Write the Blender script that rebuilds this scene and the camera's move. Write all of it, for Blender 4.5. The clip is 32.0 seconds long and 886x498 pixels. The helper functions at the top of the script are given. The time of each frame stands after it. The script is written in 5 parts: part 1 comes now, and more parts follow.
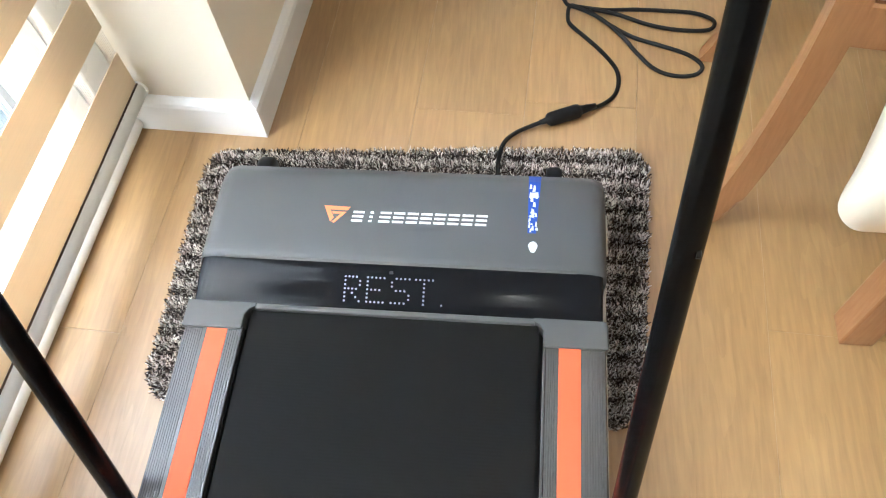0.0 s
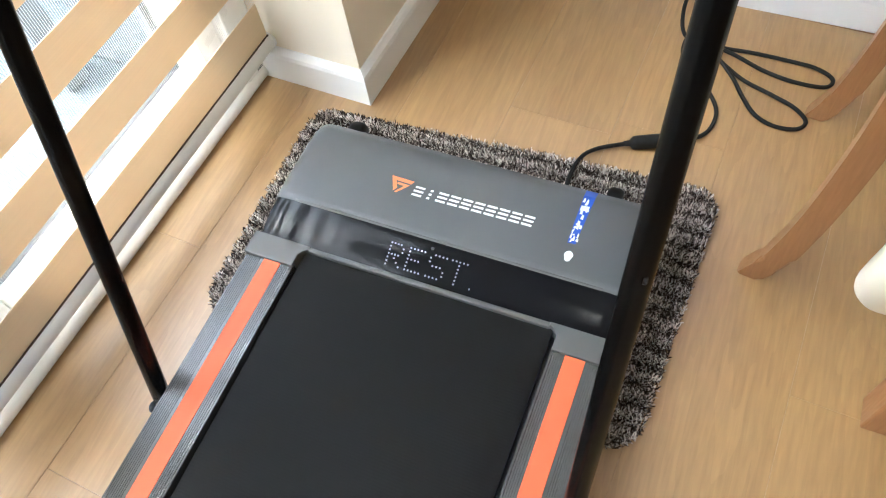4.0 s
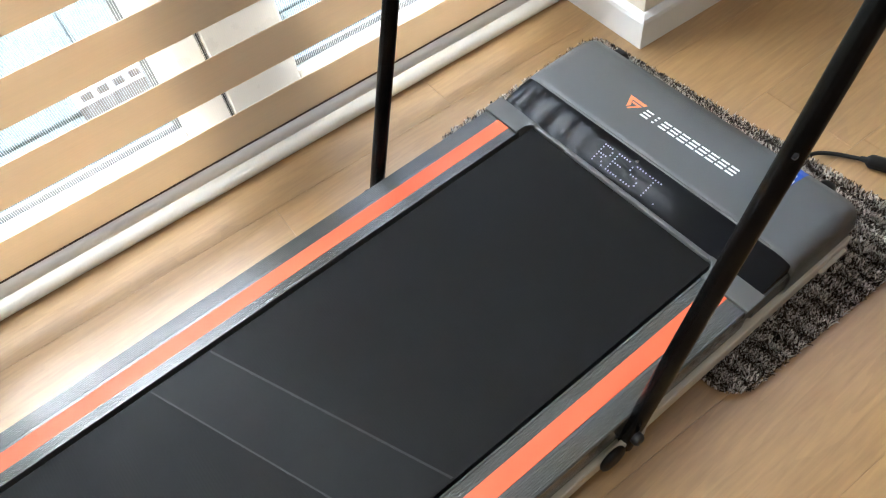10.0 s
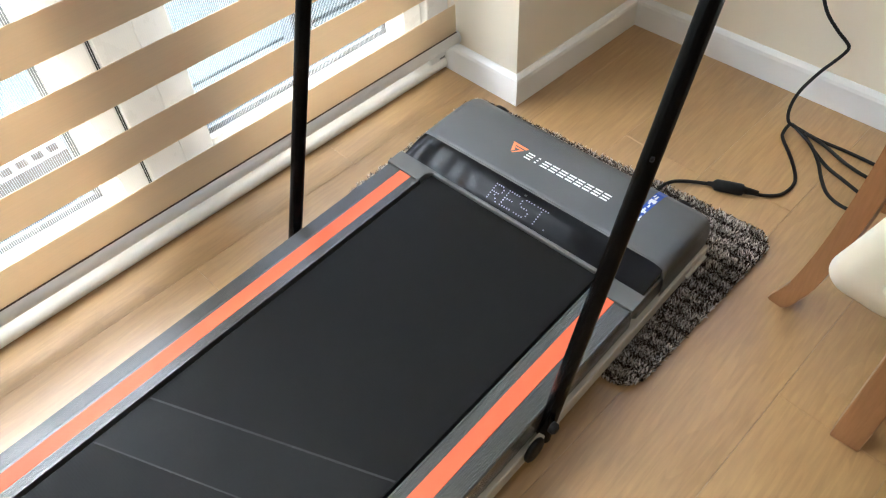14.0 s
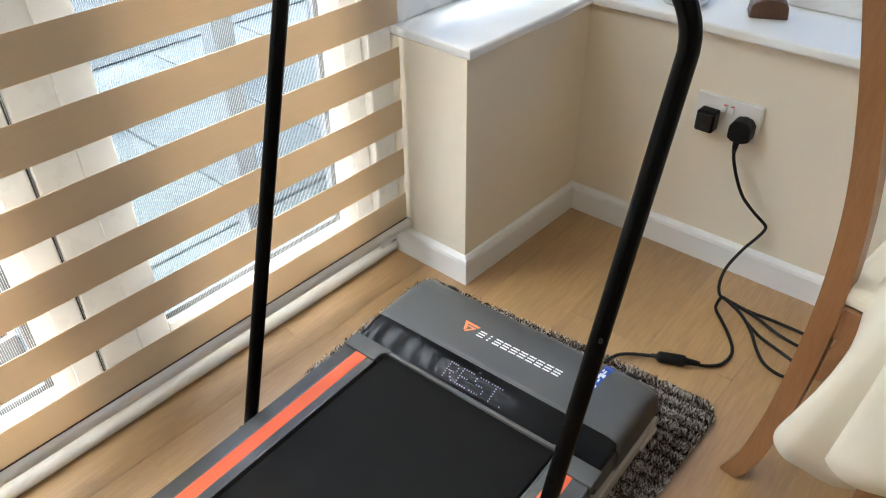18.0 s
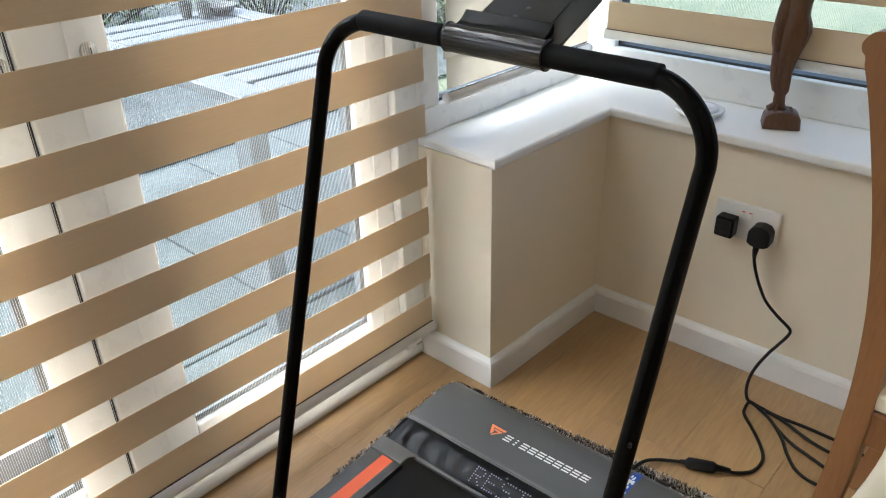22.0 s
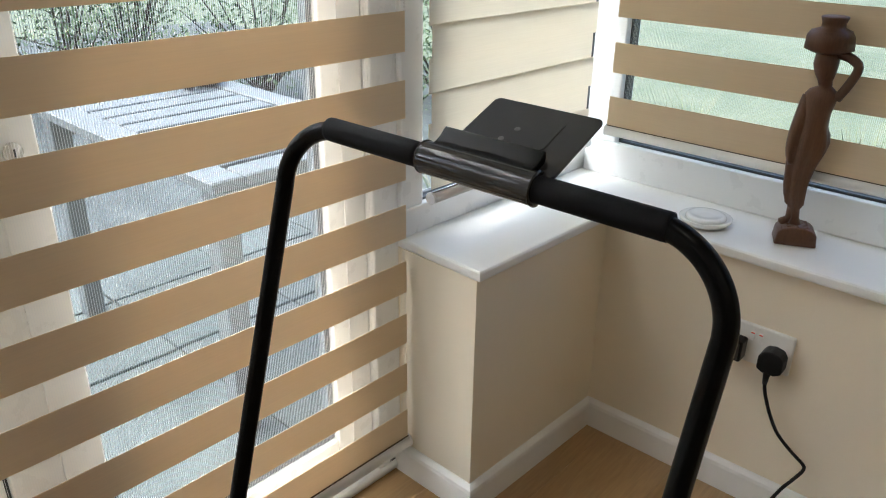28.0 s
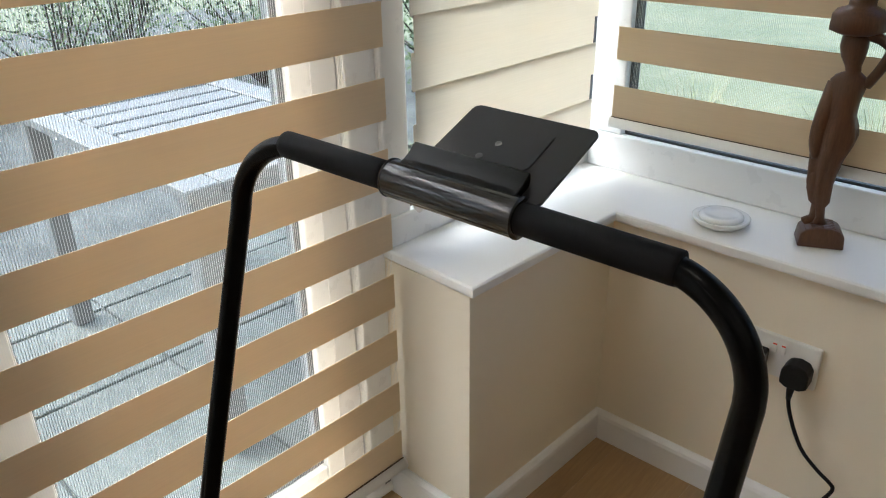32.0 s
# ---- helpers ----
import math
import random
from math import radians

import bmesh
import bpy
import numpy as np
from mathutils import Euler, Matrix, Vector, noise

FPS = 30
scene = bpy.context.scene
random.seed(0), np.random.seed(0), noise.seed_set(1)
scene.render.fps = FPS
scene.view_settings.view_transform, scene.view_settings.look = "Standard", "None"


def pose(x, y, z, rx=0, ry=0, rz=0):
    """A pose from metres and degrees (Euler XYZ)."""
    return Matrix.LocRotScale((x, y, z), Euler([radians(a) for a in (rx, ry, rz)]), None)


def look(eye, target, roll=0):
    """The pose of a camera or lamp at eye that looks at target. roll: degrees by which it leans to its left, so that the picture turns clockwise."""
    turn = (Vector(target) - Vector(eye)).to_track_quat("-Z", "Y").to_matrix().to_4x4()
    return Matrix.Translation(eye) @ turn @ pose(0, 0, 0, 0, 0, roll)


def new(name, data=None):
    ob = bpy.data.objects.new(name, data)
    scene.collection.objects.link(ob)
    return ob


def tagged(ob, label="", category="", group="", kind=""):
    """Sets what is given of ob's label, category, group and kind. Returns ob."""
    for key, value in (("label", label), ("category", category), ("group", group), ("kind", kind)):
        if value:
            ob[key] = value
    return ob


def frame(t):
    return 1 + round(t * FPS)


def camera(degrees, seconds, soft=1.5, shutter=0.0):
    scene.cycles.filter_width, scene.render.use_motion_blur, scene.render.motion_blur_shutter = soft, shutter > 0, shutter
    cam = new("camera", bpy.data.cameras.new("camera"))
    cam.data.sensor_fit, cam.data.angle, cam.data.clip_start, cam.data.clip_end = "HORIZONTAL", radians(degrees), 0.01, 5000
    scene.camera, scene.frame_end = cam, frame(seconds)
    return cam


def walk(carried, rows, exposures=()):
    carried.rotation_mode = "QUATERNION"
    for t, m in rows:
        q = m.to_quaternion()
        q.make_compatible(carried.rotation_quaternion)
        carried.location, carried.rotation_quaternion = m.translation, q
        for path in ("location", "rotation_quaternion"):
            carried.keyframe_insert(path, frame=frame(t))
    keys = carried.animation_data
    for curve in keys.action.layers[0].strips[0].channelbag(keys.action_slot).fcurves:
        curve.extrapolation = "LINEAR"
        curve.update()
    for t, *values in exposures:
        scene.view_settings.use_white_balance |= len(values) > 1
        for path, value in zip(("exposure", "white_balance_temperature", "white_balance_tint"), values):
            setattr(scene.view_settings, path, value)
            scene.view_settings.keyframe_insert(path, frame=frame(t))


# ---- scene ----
cam = camera(60.7, 32.0, soft=1.1)
PATH = [
    (0, (0.155, -0.375, 0.986), (-0.04, 0.61, -0.744), -7.0),
    (0.5, (0.159, -0.372, 0.986), (-0.052, 0.603, -0.747), -7.8),
    (1, (0.159, -0.372, 0.986), (-0.063, 0.594, -0.751), -8.3),
    (1.5, (0.165, -0.37, 0.988), (-0.07, 0.588, -0.752), -8.3),
    (2, (0.176, -0.374, 0.99), (-0.075, 0.594, -0.742), -7.8),
    (2.5, (0.192, -0.382, 0.992), (-0.105, 0.586, -0.732), -7.9),
    (4.5, (0.312, -0.401, 1.03), (-0.296, 0.46, -0.669), -10.0),
    (5, (0.316, -0.431, 1.025), (-0.36, 0.413, -0.658), -8.4),
    (5.5, (0.32, -0.453, 1.023), (-0.425, 0.323, -0.663), -9.7),
    (6, (0.325, -0.459, 1.028), (-0.413, 0.296, -0.671), -8.1),
    (6.5, (0.314, -0.477, 1.037), (-0.398, 0.314, -0.656), -7.5),
    (7, (0.318, -0.511, 1.044), (-0.375, 0.33, -0.633), -7.5),
    (7.5, (0.339, -0.523, 1.044), (-0.369, 0.319, -0.626), -7.4),
    (8, (0.366, -0.534, 1.046), (-0.385, 0.281, -0.619), -5.7),
    (8.5, (0.394, -0.546, 1.049), (-0.435, 0.196, -0.613), -6.5),
    (9, (0.425, -0.551, 1.039), (-0.472, 0.124, -0.616), -8.0),
    (9.5, (0.459, -0.566, 1.035), (-0.496, 0.072, -0.602), -9.1),
    (10, (0.477, -0.58, 1.031), (-0.527, 0.011, -0.595), -10.1),
    (10.5, (0.5, -0.586, 1.024), (-0.538, -0.047, -0.599), -10.5),
    (11, (0.509, -0.605, 1.029), (-0.538, -0.136, -0.609), -10.6),
    (11.5, (0.524, -0.621, 1.024), (-0.53, -0.158, -0.611), -10.1),
    (12, (0.536, -0.663, 1.04), (-0.492, -0.141, -0.593), -10.3),
    (12.5, (0.546, -0.693, 1.065), (-0.433, -0.017, -0.542), -7.4),
    (13, (0.548, -0.701, 1.077), (-0.395, 0.086, -0.503), -5.2),
    (13.5, (0.55, -0.702, 1.078), (-0.382, 0.17, -0.462), -4.1),
    (15.5, (0.555, -0.713, 1.118), (-0.356, 0.345, -0.314), -1.6),
    (16, (0.552, -0.715, 1.107), (-0.388, 0.404, -0.259), -1.2),
    (16.5, (0.561, -0.712, 1.115), (-0.388, 0.447, -0.21), -0.8),
    (17, (0.554, -0.722, 1.12), (-0.405, 0.492, -0.147), -0.4),
    (17.5, (0.548, -0.723, 1.121), (-0.421, 0.518, -0.112), -0.2),
    (18, (0.552, -0.729, 1.13), (-0.451, 0.529, -0.059), -0.6),
    (18.5, (0.543, -0.726, 1.136), (-0.473, 0.557, -0.014), -0.4),
    (19, (0.545, -0.727, 1.14), (-0.494, 0.577, 0.035), -0.7),
    (19.5, (0.55, -0.724, 1.152), (-0.512, 0.594, 0.087), -0.8),
    (20, (0.551, -0.723, 1.152), (-0.529, 0.606, 0.119), -0.8),
    (20.5, (0.548, -0.725, 1.153), (-0.551, 0.602, 0.138), -1.1),
    (21, (0.542, -0.731, 1.151), (-0.562, 0.597, 0.142), -1.3),
    (21.5, (0.547, -0.744, 1.153), (-0.566, 0.588, 0.158), -1.3),
    (22, (0.559, -0.757, 1.153), (-0.572, 0.581, 0.19), -1.4),
    (22.5, (0.562, -0.773, 1.157), (-0.587, 0.576, 0.23), -1.1),
    (23, (0.574, -0.772, 1.164), (-0.609, 0.57, 0.271), -0.2),
    (23.5, (0.595, -0.755, 1.168), (-0.653, 0.543, 0.299), 0.3),
    (24, (0.621, -0.741, 1.173), (-0.685, 0.524, 0.34), 0.7),
    (24.5, (0.64, -0.739, 1.171), (-0.709, 0.498, 0.364), 0.8),
    (25, (0.628, -0.735, 1.17), (-0.722, 0.509, 0.376), 1.0),
    (25.5, (0.578, -0.716, 1.185), (-0.721, 0.595, 0.415), 0.8),
    (26, (0.529, -0.688, 1.185), (-0.716, 0.671, 0.41), 0.3),
    (26.5, (0.507, -0.676, 1.186), (-0.682, 0.725, 0.397), 0.0),
    (28.5, (0.45, -0.555, 1.174), (-0.725, 0.824, 0.326), 1.1),
    (29, (0.437, -0.517, 1.17), (-0.776, 0.817, 0.307), 0.8),
    (29.5, (0.434, -0.497, 1.171), (-0.794, 0.816, 0.295), 0.6),
    (30, (0.43, -0.483, 1.169), (-0.814, 0.81, 0.286), 0.3),
    (30.5, (0.441, -0.464, 1.164), (-0.82, 0.804, 0.268), 0.4),
    (31, (0.444, -0.453, 1.163), (-0.823, 0.809, 0.266), 0.4),
    (31.5, (0.421, -0.456, 1.169), (-0.823, 0.832, 0.279), -0.4),
    (32, (0.408, -0.464, 1.177), (-0.77, 0.896, 0.304), -0.9),
]
EXPOSURES = [(0, 3.08, 5250, 4), (6, 2.78, 5250, 4), (13, 2.62, 5300, 4), (16, 2.5, 5400, 4), (20, 2.04, 5500, 5), (26, 1.72, 5650, 5), (32, 1.66, 5700, 5)]
walk(cam, [(t, look(eye, target, roll)) for t, eye, target, roll in PATH], EXPOSURES)

# ---- light ----
world = bpy.data.worlds.new("overcast_sky")
scene.world = world
world.use_nodes = True
wn = world.node_tree
sky = wn.nodes.new("ShaderNodeTexSky")
sky.sky_type = "NISHITA"
sky.sun_disc = False
sky.sun_elevation = radians(55)
sky.sun_rotation = radians(241)
sky.air_density, sky.dust_density, sky.ozone_density = 1.0, 5.0, 1.0
wn.links.new(sky.outputs[0], wn.nodes["Background"].inputs[0])
wn.nodes["Background"].inputs[1].default_value = 0.15

sun = new("sun", bpy.data.lights.new("sun", "SUN"))
sun.data.energy, sun.data.angle, sun.data.color = 1.55, radians(65), (1.0, 0.97, 0.92)
sun.matrix_world = look((-4.5, -2.5, 7.5), (0, 0, 0))

LAMP_WATTS = 0.80
# The first is mirrored in the display panel; the others are unseen, added as fill.
LAMP_SPOTS = [(0.24, -0.60), (1.7, -0.60), (3.2, -0.60), (0.24, -2.5), (1.7, -2.5), (3.2, -2.5)]


# ---- materials ----
def material(name, rgb=(0.8, 0.8, 0.8), rough=0.5, metal=0.0, bump=0.0, bump_scale=200.0, vary=0.0, vary_scale=3.0, coat=0.0, spec=0.5):
    """A plain surface with soft mottling at a large scale and fine relief."""
    m = bpy.data.materials.new(name)
    m.use_nodes = True
    t = m.node_tree
    b = t.nodes["Principled BSDF"]
    b.inputs["Base Color"].default_value = (*rgb, 1)
    b.inputs["Roughness"].default_value = rough
    b.inputs["Metallic"].default_value = metal
    b.inputs["Coat Weight"].default_value = coat
    b.inputs["Specular IOR Level"].default_value = spec
    geo = t.nodes.new("ShaderNodeNewGeometry")
    if vary:
        n = t.nodes.new("ShaderNodeTexNoise")
        n.inputs["Scale"].default_value, n.inputs["Detail"].default_value = vary_scale, 6
        t.links.new(geo.outputs["Position"], n.inputs["Vector"])
        mix = t.nodes.new("ShaderNodeMix")
        mix.data_type = "RGBA"
        mix.inputs["A"].default_value = (*[c * (1 - vary) for c in rgb], 1)
        mix.inputs["B"].default_value = (*[min(1, c * (1 + vary)) for c in rgb], 1)
        t.links.new(n.outputs["Fac"], mix.inputs["Factor"])
        t.links.new(mix.outputs["Result"], b.inputs["Base Color"])
        rmap = t.nodes.new("ShaderNodeMapRange")
        rmap.inputs["To Min"].default_value, rmap.inputs["To Max"].default_value = rough * 0.8, min(1, rough * 1.25)
        n2 = t.nodes.new("ShaderNodeTexNoise")
        n2.inputs["Scale"].default_value, n2.inputs["Detail"].default_value = vary_scale * 9, 4
        t.links.new(geo.outputs["Position"], n2.inputs["Vector"])
        t.links.new(n2.outputs["Fac"], rmap.inputs["Value"])
        t.links.new(rmap.outputs["Result"], b.inputs["Roughness"])
    if bump:
        n = t.nodes.new("ShaderNodeTexNoise")
        n.inputs["Scale"].default_value, n.inputs["Detail"].default_value = bump_scale, 3
        t.links.new(geo.outputs["Position"], n.inputs["Vector"])
        bp = t.nodes.new("ShaderNodeBump")
        bp.inputs["Strength"].default_value, bp.inputs["Distance"].default_value = bump, 0.001
        t.links.new(n.outputs["Fac"], bp.inputs["Height"])
        t.links.new(bp.outputs["Normal"], b.inputs["Normal"])
    return m


def oak(name, dark, light, grain=(34.0, 3.0, 34.0), rough=0.35, per_piece=0.16, coat=0.0):
    """Wood with long grain along local y, arched figure and a shade of its own for each board."""
    m = bpy.data.materials.new(name)
    m.use_nodes = True
    t = m.node_tree
    b = t.nodes["Principled BSDF"]
    b.inputs["Coat Weight"].default_value, b.inputs["Coat Roughness"].default_value = coat, 0.45
    b.inputs["Coat IOR"].default_value = 1.7
    geo, info = t.nodes.new("ShaderNodeNewGeometry"), t.nodes.new("ShaderNodeObjectInfo")
    shift = t.nodes.new("ShaderNodeVectorMath")
    shift.operation = "MULTIPLY_ADD"
    shift.inputs[1].default_value = (7.3, 11.1, 5.7)
    t.links.new(info.outputs["Random"], shift.inputs[0])
    t.links.new(geo.outputs["Position"], shift.inputs[2])

    def stretched(scale, detail, distortion):
        mp = t.nodes.new("ShaderNodeMapping")
        mp.inputs["Scale"].default_value = scale
        t.links.new(shift.outputs[0], mp.inputs["Vector"])
        n = t.nodes.new("ShaderNodeTexNoise")
        n.inputs["Scale"].default_value, n.inputs["Detail"].default_value, n.inputs["Distortion"].default_value = 1.0, detail, distortion
        t.links.new(mp.outputs[0], n.inputs["Vector"])
        return n

    fine = stretched(tuple(g * 5 for g in grain), 5, 0.3)
    figure = stretched(tuple(g * 0.32 for g in grain), 3, 1.2)
    rings = t.nodes.new("ShaderNodeMath")
    rings.operation = "MULTIPLY"
    rings.inputs[1].default_value = 9.0
    t.links.new(figure.outputs["Fac"], rings.inputs[0])
    wave = t.nodes.new("ShaderNodeMath")
    wave.operation = "FRACT"
    t.links.new(rings.outputs[0], wave.inputs[0])
    ramp = t.nodes.new("ShaderNodeValToRGB")
    ramp.color_ramp.elements[0].position, ramp.color_ramp.elements[1].position = 0.0, 1.0
    ramp.color_ramp.elements[0].color = (0.35, 0.35, 0.35, 1)
    ramp.color_ramp.elements[1].color = (0.65, 0.65, 0.65, 1)
    t.links.new(wave.outputs[0], ramp.inputs[0])
    broad = stretched(tuple(g * 0.16 for g in grain), 2, 0.6)
    both = t.nodes.new("ShaderNodeMix")
    both.inputs["Factor"].default_value = 0.62
    t.links.new(ramp.outputs[0], both.inputs["A"])
    t.links.new(fine.outputs["Fac"], both.inputs["B"])
    add = t.nodes.new("ShaderNodeMix")
    add.inputs["Factor"].default_value = 0.42
    t.links.new(both.outputs["Result"], add.inputs["A"])
    t.links.new(broad.outputs["Fac"], add.inputs["B"])
    tone = t.nodes.new("ShaderNodeMapRange")
    tone.inputs["From Min"].default_value, tone.inputs["From Max"].default_value = 0.3, 0.72
    t.links.new(add.outputs["Result"], tone.inputs["Value"])
    mix = t.nodes.new("ShaderNodeMix")
    mix.data_type = "RGBA"
    mix.inputs["A"].default_value, mix.inputs["B"].default_value = (*dark, 1), (*light, 1)
    t.links.new(tone.outputs["Result"], mix.inputs["Factor"])
    hsv = t.nodes.new("ShaderNodeHueSaturation")
    val = t.nodes.new("ShaderNodeMapRange")
    val.inputs["To Min"].default_value, val.inputs["To Max"].default_value = 1 - per_piece, 1 + per_piece
    t.links.new(info.outputs["Random"], val.inputs["Value"])
    t.links.new(val.outputs["Result"], hsv.inputs["Value"])
    t.links.new(mix.outputs["Result"], hsv.inputs["Color"])
    t.links.new(hsv.outputs[0], b.inputs["Base Color"])
    rr = t.nodes.new("ShaderNodeMapRange")
    rr.inputs["To Min"].default_value, rr.inputs["To Max"].default_value = rough + 0.12, rough - 0.06
    t.links.new(fine.outputs["Fac"], rr.inputs["Value"])
    t.links.new(rr.outputs["Result"], b.inputs["Roughness"])
    bp = t.nodes.new("ShaderNodeBump")
    bp.inputs["Strength"].default_value, bp.inputs["Distance"].default_value = 0.12, 0.0006
    t.links.new(fine.outputs["Fac"], bp.inputs["Height"])
    t.links.new(bp.outputs["Normal"], b.inputs["Normal"])
    return m


def fabric(name, rgb, translucent, threads=(1400.0, 900.0), rough=0.9):
    """Woven blind cloth: matt front, some light passing through, a fine thread relief."""
    m = bpy.data.materials.new(name)
    m.use_nodes = True
    t = m.node_tree
    b, out = t.nodes["Principled BSDF"], t.nodes["Material Output"]
    b.inputs["Roughness"].default_value = rough
    b.inputs["Specular IOR Level"].default_value = 0.15
    geo = t.nodes.new("ShaderNodeNewGeometry")
    mp = t.nodes.new("ShaderNodeMapping")
    mp.inputs["Scale"].default_value = (9.0, 9.0, 420.0)
    t.links.new(geo.outputs["Position"], mp.inputs["Vector"])
    n = t.nodes.new("ShaderNodeTexNoise")
    n.inputs["Scale"].default_value, n.inputs["Detail"].default_value = 1.0, 4
    t.links.new(mp.outputs[0], n.inputs["Vector"])
    mix = t.nodes.new("ShaderNodeMix")
    mix.data_type = "RGBA"
    mix.inputs["A"].default_value = (*[c * 0.94 for c in rgb], 1)
    mix.inputs["B"].default_value = (*[min(1, c * 1.05) for c in rgb], 1)
    t.links.new(n.outputs["Fac"], mix.inputs["Factor"])
    t.links.new(mix.outputs["Result"], b.inputs["Base Color"])
    bp = t.nodes.new("ShaderNodeBump")
    bp.inputs["Strength"].default_value, bp.inputs["Distance"].default_value = 0.25, 0.0006
    t.links.new(n.outputs["Fac"], bp.inputs["Height"])
    t.links.new(bp.outputs["Normal"], b.inputs["Normal"])
    tr = t.nodes.new("ShaderNodeBsdfTranslucent")
    t.links.new(mix.outputs["Result"], tr.inputs["Color"])
    sh = t.nodes.new("ShaderNodeMixShader")
    sh.inputs[0].default_value = translucent
    t.links.new(b.outputs[0], sh.inputs[1])
    t.links.new(tr.outputs[0], sh.inputs[2])
    t.links.new(sh.outputs[0], out.inputs[0])
    return m


def thread(name):
    """White yarn of the see-through bands: matt, with some light passing through."""
    m = bpy.data.materials.new(name)
    m.use_nodes = True
    t = m.node_tree
    b, out = t.nodes["Principled BSDF"], t.nodes["Material Output"]
    b.inputs["Base Color"].default_value = (0.86, 0.87, 0.88, 1)
    b.inputs["Roughness"].default_value = 0.9
    b.inputs["Specular IOR Level"].default_value = 0.1
    tl = t.nodes.new("ShaderNodeBsdfTranslucent")
    tl.inputs["Color"].default_value = (0.86, 0.87, 0.88, 1)
    sh = t.nodes.new("ShaderNodeMixShader")
    sh.inputs[0].default_value = 0.10
    t.links.new(b.outputs[0], sh.inputs[1])
    t.links.new(tl.outputs[0], sh.inputs[2])
    t.links.new(sh.outputs[0], out.inputs[0])
    return m


def glowing(name, rgb, strength):
    m = bpy.data.materials.new(name)
    m.use_nodes = True
    b = m.node_tree.nodes["Principled BSDF"]
    b.inputs["Base Color"].default_value = (*rgb, 1)
    b.inputs["Emission Color"].default_value = (*rgb, 1)
    b.inputs["Emission Strength"].default_value = strength
    return m


def glass(name):
    m = bpy.data.materials.new(name)
    m.use_nodes = True
    t = m.node_tree
    b = t.nodes["Principled BSDF"]
    b.inputs["Base Color"].default_value = (0.97, 0.99, 0.98, 1)
    b.inputs["Roughness"].default_value = 0.0
    b.inputs["Transmission Weight"].default_value = 1.0
    b.inputs["IOR"].default_value = 1.01
    return m


def ribbed(name, rgb, rough, axis, pitch, depth, spec=0.5):
    """Fine parallel ribs, as on belts and ridged plastic."""
    m = material(name, rgb, rough, vary=0.12, vary_scale=4.0, spec=spec)
    t = m.node_tree
    b = t.nodes["Principled BSDF"]
    geo, sep = t.nodes.new("ShaderNodeNewGeometry"), t.nodes.new("ShaderNodeSeparateXYZ")
    t.links.new(geo.outputs["Position"], sep.inputs[0])
    mul = t.nodes.new("ShaderNodeMath")
    mul.operation = "MULTIPLY"
    mul.inputs[1].default_value = 2 * math.pi / pitch
    t.links.new(sep.outputs[axis], mul.inputs[0])
    sn = t.nodes.new("ShaderNodeMath")
    sn.operation = "SINE"
    t.links.new(mul.outputs[0], sn.inputs[0])
    bp = t.nodes.new("ShaderNodeBump")
    bp.inputs["Strength"].default_value, bp.inputs["Distance"].default_value = depth, 0.0005
    t.links.new(sn.outputs[0], bp.inputs["Height"])
    t.links.new(bp.outputs["Normal"], b.inputs["Normal"])
    return m


def tufted(name):
    """Rug yarn: each tuft takes its own shade between near-black brown and pale grey-beige."""
    m = bpy.data.materials.new(name)
    m.use_nodes = True
    t = m.node_tree
    b = t.nodes["Principled BSDF"]
    b.inputs["Roughness"].default_value = 0.95
    b.inputs["Specular IOR Level"].default_value = 0.1
    geo = t.nodes.new("ShaderNodeNewGeometry")
    ramp = t.nodes.new("ShaderNodeValToRGB")
    ramp.color_ramp.interpolation = "CONSTANT"
    cols = [(0.0, (0.020, 0.014, 0.012)), (0.30, (0.075, 0.058, 0.048)), (0.50, (0.27, 0.225, 0.19)), (0.62, (0.55, 0.48, 0.42)), (0.80, (0.80, 0.74, 0.67))]
    e = ramp.color_ramp.elements
    e[0].position, e[0].color = cols[0][0], (*cols[0][1], 1)
    e[1].position, e[1].color = cols[1][0], (*cols[1][1], 1)
    for p, c in cols[2:]:
        k = e.new(p)
        k.color = (*c, 1)
    sep, turn, wave, fac = t.nodes.new("ShaderNodeSeparateXYZ"), t.nodes.new("ShaderNodeMath"), t.nodes.new("ShaderNodeMath"), t.nodes.new("ShaderNodeMath")
    t.links.new(geo.outputs["Position"], sep.inputs[0])
    turn.operation, wave.operation, fac.operation = "MULTIPLY", "SINE", "MULTIPLY_ADD"
    turn.inputs[1].default_value = 2 * math.pi / 0.030
    t.links.new(sep.outputs[1], turn.inputs[0])
    t.links.new(turn.outputs[0], wave.inputs[0])
    fac.inputs[1].default_value = 0.17
    t.links.new(wave.outputs[0], fac.inputs[0])
    t.links.new(geo.outputs["Random Per Island"], fac.inputs[2])
    t.links.new(fac.outputs[0], ramp.inputs[0])
    t.links.new(ramp.outputs[0], b.inputs["Base Color"])
    return m


def grassy(name, cols):
    m = bpy.data.materials.new(name)
    m.use_nodes = True
    t = m.node_tree
    b = t.nodes["Principled BSDF"]
    b.inputs["Roughness"].default_value = 0.8
    geo = t.nodes.new("ShaderNodeNewGeometry")
    ramp = t.nodes.new("ShaderNodeValToRGB")
    e = ramp.color_ramp.elements
    e[0].color, e[1].color = (*cols[0], 1), (*cols[-1], 1)
    for k, c in enumerate(cols[1:-1]):
        x = e.new((k + 1) / (len(cols) - 1))
        x.color = (*c, 1)
    t.links.new(geo.outputs["Random Per Island"], ramp.inputs[0])
    t.links.new(ramp.outputs[0], b.inputs["Base Color"])
    return m


